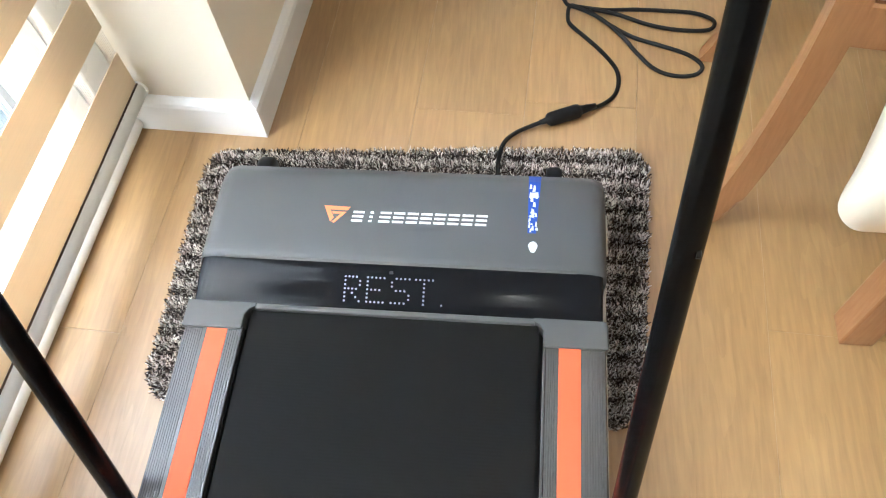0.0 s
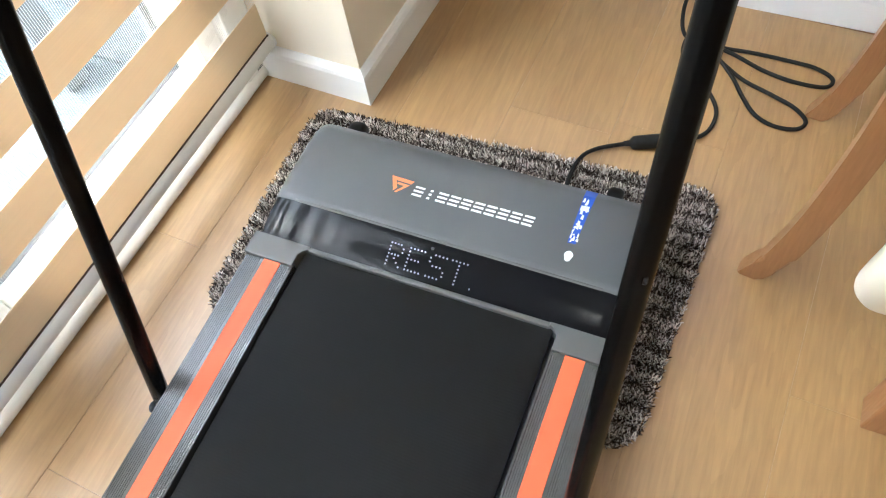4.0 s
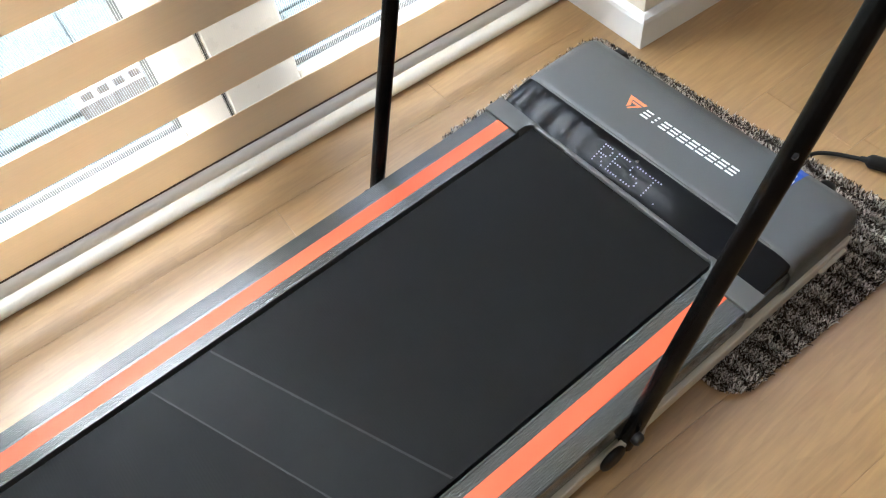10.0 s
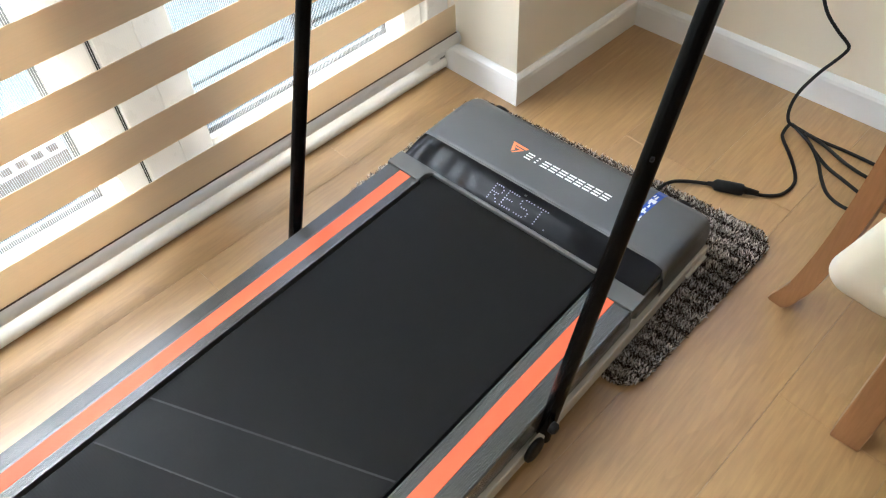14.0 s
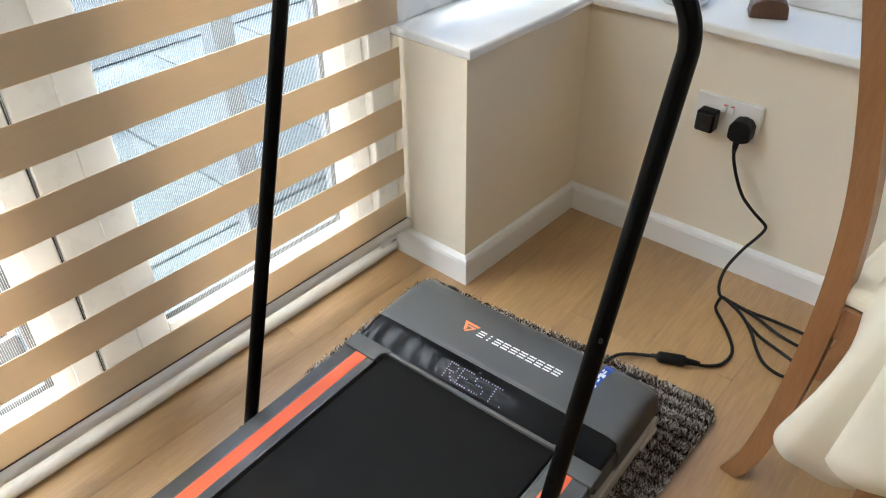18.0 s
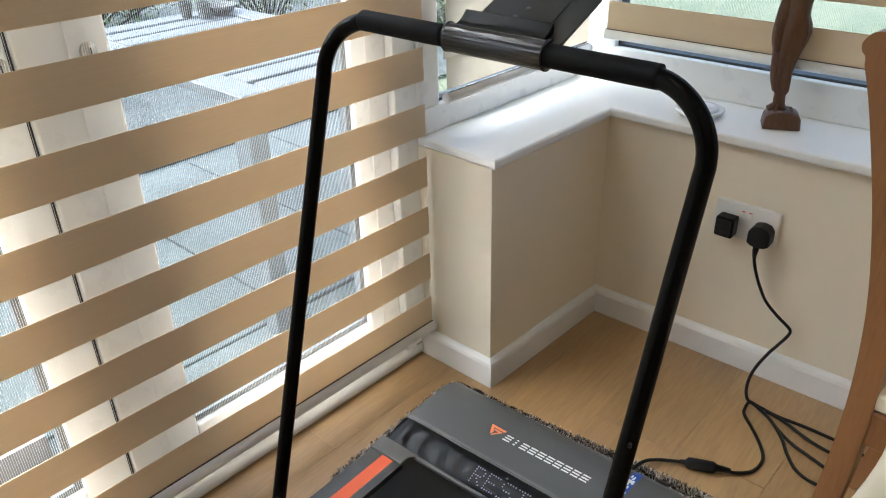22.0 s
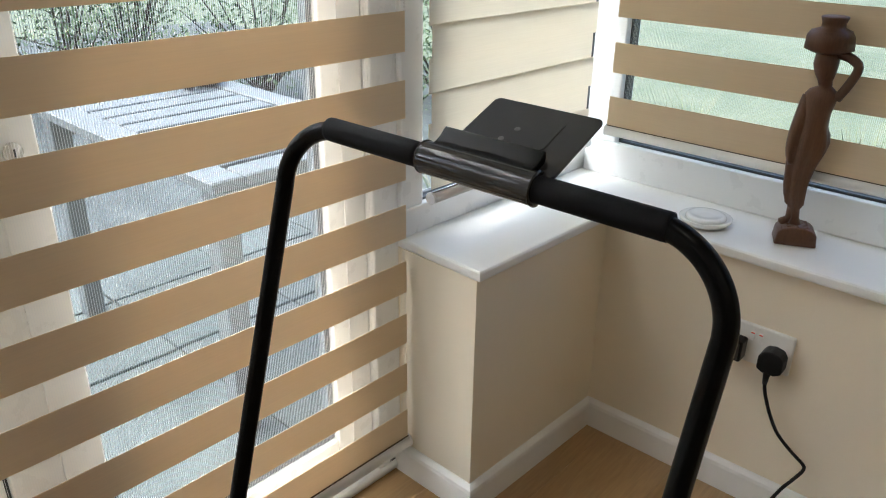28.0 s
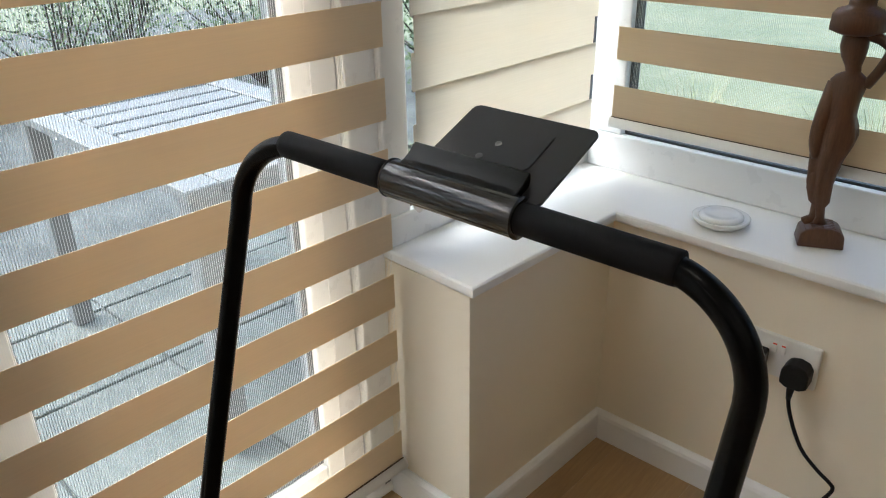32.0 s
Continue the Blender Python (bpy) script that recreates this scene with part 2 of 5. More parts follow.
def ground_mix(name, a, c, scale, rough=0.9):
    m = bpy.data.materials.new(name)
    m.use_nodes = True
    t = m.node_tree
    b = t.nodes["Principled BSDF"]
    b.inputs["Roughness"].default_value = rough
    geo = t.nodes.new("ShaderNodeNewGeometry")
    n1, n2 = t.nodes.new("ShaderNodeTexNoise"), t.nodes.new("ShaderNodeTexNoise")
    n1.inputs["Scale"].default_value, n1.inputs["Detail"].default_value = scale, 8
    n2.inputs["Scale"].default_value, n2.inputs["Detail"].default_value = scale * 14, 4
    for n in (n1, n2):
        t.links.new(geo.outputs["Position"], n.inputs["Vector"])
    av = t.nodes.new("ShaderNodeMix")
    av.inputs["Factor"].default_value = 0.22
    t.links.new(n1.outputs["Fac"], av.inputs["A"])
    t.links.new(n2.outputs["Fac"], av.inputs["B"])
    tone = t.nodes.new("ShaderNodeMapRange")
    tone.inputs["From Min"].default_value, tone.inputs["From Max"].default_value = 0.36, 0.64
    t.links.new(av.outputs["Result"], tone.inputs["Value"])
    mix = t.nodes.new("ShaderNodeMix")
    mix.data_type = "RGBA"
    mix.inputs["A"].default_value, mix.inputs["B"].default_value = (*a, 1), (*c, 1)
    t.links.new(tone.outputs["Result"], mix.inputs["Factor"])
    t.links.new(mix.outputs["Result"], b.inputs["Base Color"])
    return m


M_FLOOR = oak("oak_floor", (0.27, 0.150, 0.050), (0.50, 0.308, 0.117), rough=0.38, per_piece=0.05, coat=1.0)
M_CHAIR = oak("chair_beech", (0.225, 0.102, 0.035), (0.335, 0.163, 0.063), grain=(50.0, 50.0, 5.0), rough=0.32, per_piece=0.05)
M_STATUE = oak("carved_wood", (0.06, 0.026, 0.011), (0.15, 0.064, 0.028), grain=(60.0, 60.0, 9.0), rough=0.4, per_piece=0.0)
M_WALL = material("cream_wall_paint", (0.86, 0.775, 0.615), 0.85, bump=0.15, bump_scale=260, vary=0.03)
M_WHITE = material("white_gloss_paint", (0.85, 0.845, 0.82), 0.34, bump=0.02, bump_scale=90, vary=0.012)
M_UPVC = material("white_window_plastic", (0.88, 0.885, 0.88), 0.28, vary=0.012)
M_CEIL = material("white_ceiling", (0.8, 0.79, 0.77), 0.9, vary=0.02)
M_BAND = fabric("tan_blind_cloth", (0.83, 0.69, 0.495), 0.22)
M_BAND_PALE = fabric("pale_blind_cloth", (0.86, 0.81, 0.71), 0.58)
M_VOILE = thread("white_voile_yarn")
M_GLASS = glass("window_glass")
M_GROOVE = material("brown_bar_groove", (0.075, 0.048, 0.032), 0.7)
M_SEAL = material("grey_glazing_seal", (0.17, 0.18, 0.19), 0.5, vary=0.1, vary_scale=12)
M_GASKET = material("dark_gasket", (0.06, 0.065, 0.07), 0.5)
M_GREY = material("dark_grey_plastic", (0.082, 0.084, 0.084), 0.38, bump=0.35, bump_scale=900, vary=0.06, vary_scale=2.5)
M_BRACKET = material("grey_bracket_plastic", (0.092, 0.090, 0.084), 0.42, bump=0.2, bump_scale=900, vary=0.05)
M_GLOSS = material("black_gloss_panel", (0.008, 0.008, 0.009), 0.10, vary=0.1, vary_scale=8, spec=0.14)
M_RAIL = material("brushed_grey_rail", (0.14, 0.138, 0.133), 0.25, metal=0.5)
M_RAIL_EDGE = material("glossy_grey_metal", (0.15, 0.15, 0.148), 0.22, metal=0.6, vary=0.08, vary_scale=5)
M_ORANGE = material("orange_strip", (0.78, 0.135, 0.05), 0.5, vary=0.05, vary_scale=6, spec=0.3)
M_BELT = ribbed("black_belt", (0.0082, 0.0074, 0.0064), 0.5, 1, 0.0042, 0.06, 0.10)
M_SEAM = material("belt_seam", (0.0135, 0.0125, 0.0115), 0.55, vary=0.3, vary_scale=30)
M_SPLICE = material("scuffed_belt_splice", (0.0098, 0.0090, 0.0082), 0.48, bump=0.1, bump_scale=700, vary=0.5, vary_scale=7, spec=0.12)
M_STEEL = material("black_tube_paint", (0.003, 0.003, 0.003), 0.27, spec=0.12)
M_FOAM = material("black_foam_grip", (0.005, 0.005, 0.0055), 0.7, bump=0.3, bump_scale=1400, spec=0.15)
M_CLAMP = ribbed("black_ridged_clamp", (0.009, 0.0085, 0.008), 0.13, 0, 0.5, 0.0)
M_PLATE = material("black_holder_plate", (0.009, 0.009, 0.009), 0.36, bump=0.1, bump_scale=800, vary=0.08, spec=0.4)
M_RUBBER = material("black_rubber", (0.008, 0.008, 0.008), 0.5, vary=0.15, vary_scale=20, spec=0.3)
M_FRAME = material("grey_cream_steel_frame", (0.50, 0.47, 0.40), 0.4, vary=0.08, vary_scale=9)
M_BLUE = material("blue_sticker", (0.015, 0.07, 0.42), 0.3, vary=0.05)
M_PAPER = material("white_sticker", (0.78, 0.80, 0.84), 0.45, vary=0.05)
M_LED = glowing("led_dot", (0.24, 0.235, 0.31), 0.05)
M_LOGO = material("white_print", (0.82, 0.82, 0.82), 0.4)
M_LOGO_O = material("orange_print", (0.80, 0.24, 0.09), 0.4)
M_YELLOW = material("yellow_sticker", (0.85, 0.62, 0.03), 0.4)
M_RED = material("red_sticker", (0.70, 0.06, 0.03), 0.4)
M_TUFT = tufted("rug_yarn")
M_BACKING = material("rug_backing", (0.045, 0.036, 0.03), 0.95, bump=0.5, bump_scale=300)
M_CLOTH = material("cream_cotton", (0.86, 0.785, 0.615), 0.9, bump=0.35, bump_scale=900, vary=0.03, vary_scale=5)
M_SOCKET = material("white_socket_plastic", (0.80, 0.78, 0.73), 0.3)
M_METAL = material("satin_metal", (0.55, 0.54, 0.52), 0.3, metal=1.0)
M_PUCK = material("white_ceramic", (0.82, 0.82, 0.80), 0.22)
M_SLAB = ground_mix("grey_paving", (0.082, 0.092, 0.086), (0.155, 0.170, 0.160), 2.0)
M_GRAVEL = ground_mix("grey_gravel", (0.062, 0.068, 0.064), (0.112, 0.121, 0.115), 5.0)
M_LAWN = ground_mix("lawn", (0.11, 0.135, 0.082), (0.185, 0.20, 0.132), 3.0)
M_TABLE = material("pale_garden_table", (0.17, 0.177, 0.177), 0.5, vary=0.15, vary_scale=7)
M_STRAW = grassy("straw_blades", [(0.22, 0.22, 0.13), (0.32, 0.31, 0.21), (0.11, 0.15, 0.06), (0.27, 0.29, 0.15)])
M_LEAF = grassy("hedge_leaves", [(0.04, 0.085, 0.03), (0.09, 0.14, 0.05), (0.15, 0.19, 0.09), (0.06, 0.10, 0.06)])
M_BARK = material("dark_twig", (0.06, 0.045, 0.035), 0.9)
M_LAMP = glowing("warm_lamp_glass", (1.0, 0.85, 0.68), 14.0)


# ---- building blocks ----
def part(name, bm, mat, parent=None, label="", smooth=False):
    me = bpy.data.meshes.new(name)
    bm.to_mesh(me)
    bm.free()
    me.materials.append(mat)
    if smooth:
        for p in me.polygons:
            p.use_smooth = True
    ob = new(name, me)
    if parent:
        ob.parent = parent
    if label:
        ob["label"] = label
    return ob


def thing(name, label, category, group="", kind="", at=(0, 0, 0)):
    ob = new(name)
    ob.empty_display_size = 0.05
    ob.location = at
    return tagged(ob, label, category, group, kind)


def slab(lo, hi, bevel=0.0, segments=1):
    """A box between two corners, its edges bevelled."""
    bm = bmesh.new()
    bmesh.ops.create_cube(bm, size=1)
    for v in bm.verts:
        v.co = [lo[k] + (v.co[k] + 0.5) * (hi[k] - lo[k]) for k in range(3)]
    if bevel:
        bmesh.ops.bevel(bm, geom=bm.edges[:], offset=bevel, segments=segments, affect="EDGES", profile=0.5)
    return bm


def prism(outline, lo, hi, axis=2, bevel=0.0):
    """An outline in two axes, drawn out along the third."""
    bm = bmesh.new()

    def put(a, b, c):
        return {0: (c, a, b), 1: (a, c, b), 2: (a, b, c)}[axis]

    low = [bm.verts.new(put(a, b, lo)) for a, b in outline]
    top = [bm.verts.new(put(a, b, hi)) for a, b in outline]
    n = len(outline)
    for k in range(n):
        bm.faces.new((low[k], low[(k + 1) % n], top[(k + 1) % n], top[k]))
    bm.faces.new(low[::-1])
    bm.faces.new(top)
    bmesh.ops.recalc_face_normals(bm, faces=bm.faces[:])
    if bevel:
        bmesh.ops.bevel(bm, geom=bm.edges[:], offset=bevel, segments=2, affect="EDGES", profile=0.5)
    return bm


def smoothed(points, per=8):
    """A soft curve through the given points."""
    p = [Vector(q) for q in points]
    p = [2 * p[0] - p[1], *p, 2 * p[-1] - p[-2]]
    out = []
    for k in range(1, len(p) - 2):
        for s in range(per):
            u = s / per
            out.append(0.5 * (2 * p[k] + (p[k + 1] - p[k - 1]) * u + (2 * p[k - 1] - 5 * p[k] + 4 * p[k + 1] - p[k + 2]) * u * u + (3 * p[k] - p[k - 1] - 3 * p[k + 1] + p[k + 2]) * u ** 3))
    out.append(p[-2])
    return out


def swept(points, radius, sides=12, into=None, squash=None):
    """A tube along points; radius may be one number or one for each point."""
    bm = into or bmesh.new()
    pts = [Vector(q) for q in points]
    n = len(pts)
    rad = radius if isinstance(radius, (list, tuple)) else [radius] * n
    normal = None
    rings = []
    for k in range(n):
        way = (pts[min(k + 1, n - 1)] - pts[max(k - 1, 0)]).normalized()
        if normal is None:
            normal = way.cross(Vector((0.3, 0.2, 0.93))).normalized()
        normal = (normal - way * normal.dot(way)).normalized()
        side = way.cross(normal)
        ring = []
        for s in range(sides):
            a = 2 * math.pi * s / sides
            ring.append(bm.verts.new(pts[k] + rad[k] * (math.cos(a) * normal + math.sin(a) * side)))
        rings.append(ring)
    for a, b in zip(rings, rings[1:]):
        for s in range(sides):
            bm.faces.new((a[s], a[(s + 1) % sides], b[(s + 1) % sides], b[s]))
    bm.faces.new(rings[0][::-1])
    bm.faces.new(rings[-1])
    return bm


def lathe(profile, sides=24, centre=(0, 0, 0), axis=2, into=None):
    """A turned body from (radius, height) pairs about an axis."""
    bm = into or bmesh.new()
    rings = []
    for r, h in profile:
        ring = []
        for s in range(sides):
            a = 2 * math.pi * s / sides
            u, v = r * math.cos(a), r * math.sin(a)
            p = {0: (h, u, v), 1: (v, h, u), 2: (u, v, h)}[axis]
            ring.append(bm.verts.new([centre[k] + p[k] for k in range(3)]))
        rings.append(ring)
    for a, b in zip(rings, rings[1:]):
        for s in range(sides):
            bm.faces.new((a[s], a[(s + 1) % sides], b[(s + 1) % sides], b[s]))
    bm.faces.new(rings[0][::-1])
    bm.faces.new(rings[-1])
    bmesh.ops.recalc_face_normals(bm, faces=bm.faces[:])
    return bm


def sheet(name, verts, faces, mat, parent=None, label=""):
    me = bpy.data.meshes.new(name)
    me.from_pydata(verts, [], faces)
    me.materials.append(mat)
    ob = new(name, me)
    if parent:
        ob.parent = parent
    if label:
        ob["label"] = label
    return ob


rnd = random.Random(7)

# ---- the room ----
# The room stands turned by a few degrees against the treadmill, about the corner under the sill.
ROOM = Matrix.Translation((-0.255, 0.826, 0)) @ Matrix.Rotation(radians(-2.8), 4, "Z") @ Matrix.Translation((0.255, -0.826, 0))


def turn_with_room(first):
    """Turns the top-level objects from the given count on with the room."""
    for ob in list(scene.collection.objects)[first:]:
        if ob.parent is None:
            ob.matrix_basis = ROOM @ ob.matrix_basis


def so_far():
    return len(scene.collection.objects)


ROOM_START = so_far()
WALL_Y, SIDE_X, FRONT_Y = 0.842, -0.263, 0.400
SILL_Z = 0.573
CEIL_Z = 2.4
FAR_X, FAR_Y = 5.2, -6.2
DOOR_X = -0.499


def back_y(x):
    """The line of the back wall, which is not quite square to the side."""
    return WALL_Y + 0.0235 * (x + 0.26)


tagged(part("wall_back", prism([(-0.53, back_y(-0.53)), (FAR_X, back_y(FAR_X)), (FAR_X, 1.13), (-0.53, 1.13)], -0.02, SILL_Z - 0.022), M_WALL), "cream painted half wall under a window sill", "wall", kind="structure")
tagged(part("wall_pillar", prism([(-0.56, FRONT_Y), (SIDE_X, FRONT_Y), (SIDE_X + 0.005, WALL_Y + 0.002), (-0.56, WALL_Y - 0.012)], -0.02, SILL_Z - 0.022), M_WALL), "cream painted half wall beside the patio door", "wall", kind="structure")
tagged(part("wall_back_right", slab((1.75, WALL_Y, SILL_Z - 0.022), (FAR_X, 1.13, CEIL_Z)), M_WALL), "cream painted wall beside the window", "wall", kind="structure")
tagged(part("wall_back_top", slab((-0.53, WALL_Y, 2.1), (1.75, 1.13, CEIL_Z)), M_WALL), "cream painted wall over the window", "wall", kind="structure")
tagged(part("wall_window_top", slab((-0.56, -2.4, 2.1), (-0.43, WALL_Y, CEIL_Z)), M_WALL), "cream painted wall over the patio doors", "wall", kind="structure")
tagged(part("wall_window_end", slab((-0.56, FAR_Y, -0.02), (-0.43, -2.4, CEIL_Z)), M_WALL), "cream painted wall beside the patio doors", "wall", kind="structure")
tagged(part("wall_right", slab((FAR_X, FAR_Y, -0.02), (FAR_X + 0.1, 1.13, CEIL_Z)), M_WALL), "cream painted wall", "wall", kind="structure")
tagged(part("wall_rear", slab((-0.56, FAR_Y - 0.1, -0.02), (FAR_X + 0.1, FAR_Y, CEIL_Z)), M_WALL), "cream painted wall", "wall", kind="structure")
tagged(part("ceiling", slab((-0.56, FAR_Y - 0.1, CEIL_Z), (FAR_X + 0.1, 1.13, CEIL_Z + 0.1)), M_CEIL), "plain white ceiling", "ceiling", kind="structure")


def board_profile(depth, height):
    """Skirting with an eased top edge: (out from the wall, up)."""
    return [(0, 0), (depth, 0), (depth, height * 0.80), (depth * 0.86, height * 0.90), (depth * 0.5, height * 0.97), (depth * 0.25, height), (0, height)]


BH = 0.073
prof = board_profile(0.015, BH)
bm = bmesh.new()
run = [((-0.53, FRONT_Y), (0, -1)), ((SIDE_X, FRONT_Y), (1, -1)), ((SIDE_X + 0.005, back_y(SIDE_X)), (1, -1)), ((FAR_X, back_y(FAR_X)), (0, -1))]
rings = [[bm.verts.new((x + a * nx, y + a * ny, b)) for a, b in prof] for (x, y), (nx, ny) in run]
for p, q in zip(rings, rings[1:]):
    for k in range(len(prof)):
        bm.faces.new((p[k], p[(k + 1) % len(prof)], q[(k + 1) % len(prof)], q[k]))
bm.faces.new(rings[0])
bm.faces.new(rings[-1][::-1])
bmesh.ops.recalc_face_normals(bm, faces=bm.faces[:])
tagged(part("baseboard", bm, M_WHITE), "white gloss skirting board with mitred corners", "skirting board", kind="structure")

# window boards: one L-shaped worktop-like sill with a rounded nose
sill_edge = [(-0.50, 0.402), (-0.250, 0.393), (-0.245, 0.826), (1.8, 0.830), (1.8, 1.09), (-0.50, 1.09)]
bm = prism(sill_edge, SILL_Z - 0.022, SILL_Z)
bmesh.ops.bevel(bm, geom=[e for e in bm.edges if abs((e.verts[0].co - e.verts[1].co).z) < 1e-6], offset=0.008, segments=3, affect="EDGES", profile=0.6)
tagged(part("window_sill", bm, M_WHITE), "white painted L-shaped window sill with a rounded nose", "window sill", kind="structure")


# ---- windows ----
def pane_window(name, label, axis, at, lo, hi, z0, z1, depth=0.06, bar=0.055, mullions=()):
    """A framed window in an upright plane: frame bars, dark gasket and glass."""
    w = thing(name, label, "window", kind="structure")

    def bar_at(nm, a0, a1, b0, b1, mat, d0, d1, bevel=0.004):
        if axis == 0:
            part(nm, slab((at + d0, a0, b0), (at + d1, a1, b1), bevel, 2), mat, w)
        else:
            part(nm, slab((a0, at + d0, b0), (a1, at + d1, b1), bevel, 2), mat, w)

    h = depth / 2
    bar_at("window_frame", lo, hi, z0, z0 + bar, M_UPVC, -h, h)
    bar_at("window_frame", lo, hi, z1 - bar, z1, M_UPVC, -h, h)
    stops = [lo, *mullions, hi]
    for s in stops:
        a, b = max(lo, s - bar / (1 if s in (lo, hi) else 2)), min(hi, s + bar / (1 if s in (lo, hi) else 2))
        bar_at("window_frame", a, b, z0 + bar, z1 - bar, M_UPVC, -h, h)
    edges = [lo + bar] + [m + k * bar / 2 for m in mullions for k in (-1, 1)] + [hi - bar]
    g = 0.006
    for a, b in zip(edges[::2], edges[1::2]):
        bar_at("gasket", a, a + g, z0 + bar, z1 - bar, M_GASKET, -0.014, 0.014, 0)
        bar_at("gasket", b - g, b, z0 + bar, z1 - bar, M_GASKET, -0.014, 0.014, 0)
        bar_at("gasket", a + g, b - g, z0 + bar, z0 + bar + g, M_GASKET, -0.014, 0.014, 0)
        bar_at("gasket", a + g, b - g, z1 - bar - g, z1 - bar, M_GASKET, -0.014, 0.014, 0)
        bar_at("pane", a + g, b - g, z0 + bar + g, z1 - bar - g, M_GLASS, -0.003, 0.003, 0)
        w.children[-1].visible_shadow = False
    return w


pane_window("window_1", "white plastic side window above the half wall", 0, -0.490, 0.400, 1.13, SILL_Z, 2.1, bar=0.060)
pane_window("window_2", "wide white plastic window above the sill", 1, 1.065, -0.455, 1.75, SILL_Z, 2.1, bar=0.085, mullions=(0.62,))


def door_leaf(name, y0, y1, left, right):
    """One glazed leaf: stiles, rails, gasket, bead and pane."""
    d = thing(name, "white plastic glazed patio door, shut behind the blind", "door", "patio doors", kind="structure")
    x0, x1 = DOOR_X - 0.035, DOOR_X + 0.012
    zb, zt, z0, z1 = 0.045, 2.04, 0.155, 1.93
    part("stile", slab((x0, y0, zb), (x1, y0 + left, zt), 0.004, 2), M_UPVC, d)
    part("stile", slab((x0, y1 - right, zb), (x1, y1, zt), 0.004, 2), M_UPVC, d)
    part("bottom_rail", slab((x0, y0 + left, zb), (x1, y1 - right, z0), 0.004, 2), M_UPVC, d)
    part("top_rail", slab((x0, y0 + left, z1), (x1, y1 - right, zt), 0.004, 2), M_UPVC, d)
    a, b = y0 + left, y1 - right
    g, h, xg = 0.012, 0.003, DOOR_X - 0.002
    for lo, hi in (((a, z0), (a + h, z1)), ((b - g, z0), (b, z1)), ((a + h, z0), (b - g, z0 + g)), ((a + h, z1 - g), (b - g, z1))):
        part("gasket", slab((xg - 0.02, lo[0], lo[1]), (xg, hi[0], hi[1])), M_SEAL, d)
    p = part("pane", slab((xg - 0.014, a + h, z0 + g), (xg - 0.008, b - g, z1 - g)), M_GLASS, d)
    p.visible_shadow = False
    for yy in (y0 + left * 0.55, y1 - right * 0.55):
        part("glazing_line", slab((x1 - 0.001, yy - 0.002, zb + 0.01), (x1 + 0.0025, yy + 0.002, zt - 0.01)), M_UPVC, d)
    return d


right_leaf = door_leaf("door_1", -0.355, 0.331, 0.134, 0.093)
left_leaf = door_leaf("door_2", -1.125, -0.362, 0.10, 0.080)
far_leaf = door_leaf("door_3", -2.30, -1.135, 0.10, 0.083)


def lock(door, y, z):
    k = part("lock_cylinder", lathe([(0.0125, 0), (0.0125, 0.003), (0.010, 0.006), (0.0065, 0.007), (0.0065, 0.009)], 20, (DOOR_X + 0.012, y, z), axis=0), M_METAL, door, "round metal lock cylinder", True)
    part("key_slot", slab((DOOR_X + 0.0205, y - 0.0012, z - 0.005), (DOOR_X + 0.0218, y + 0.0012, z + 0.005)), M_GASKET, door)


lock(right_leaf, -0.254, 0.889)
lock(left_leaf, -0.376, 0.889)
for door, y in ((right_leaf, -0.254), (left_leaf, -0.376)):
    part("screw", lathe([(0.005, 0), (0.005, 0.002), (0.003, 0.003)], 12, (DOOR_X + 0.012, y, 1.041), axis=0), M_METAL, door)

part("meeting_seal", slab((DOOR_X - 0.030, -0.3618, 0.046), (DOOR_X + 0.004, -0.3552, 2.038)), M_GASKET, right_leaf, "dark seal between the two leaves")
part("meeting_seal", slab((DOOR_X - 0.030, -1.1348, 0.046), (DOOR_X + 0.004, -1.1252, 2.038)), M_GASKET, left_leaf, "dark seal between the two leaves")
part("hinge_seal", slab((DOOR_X - 0.030, 0.3312, 0.046), (DOOR_X + 0.006, 0.3338, 2.038)), M_GASKET, right_leaf)

door_surround = thing("door_frame", "white plastic patio door frame", "door frame", kind="structure")
part("jamb", slab((-0.56, 0.334, 0.0), (-0.470, 0.400, 2.1), 0.004, 2), M_UPVC, door_surround)
part("jamb", slab((-0.56, -2.40, 0.0), (-0.487, -2.305, 2.1), 0.004, 2), M_UPVC, door_surround)
part("head", slab((-0.56, -2.305, 2.045), (-0.470, 0.334, 2.1), 0.004, 2), M_UPVC, door_surround)
part("threshold", slab((-0.60, -2.305, -0.02), (-0.484, 0.334, 0.042), 0.004, 2), M_UPVC, door_surround)
arc = [(-0.4815 + 0.0180 * math.cos(radians(k)), 0.016 + 0.0165 * math.sin(radians(k))) for k in range(-55, 96, 10)]
part("rounded_trim", prism([(-0.55, 0.0), (-0.4725, 0.0), *arc, (-0.492, 0.037), (-0.55, 0.037)], -2.35, 0.383, axis=1), M_WHITE, door_surround, "white half-round floor trim")


# solid dark block in place of the shade inside the trim's open end
part("trim_gap", slab((-0.490, 0.366, 0.030), (-0.470, 0.3825, 0.0355)), M_GASKET, door_surround, "dark block standing in for the shade of the slot at the trim's end")


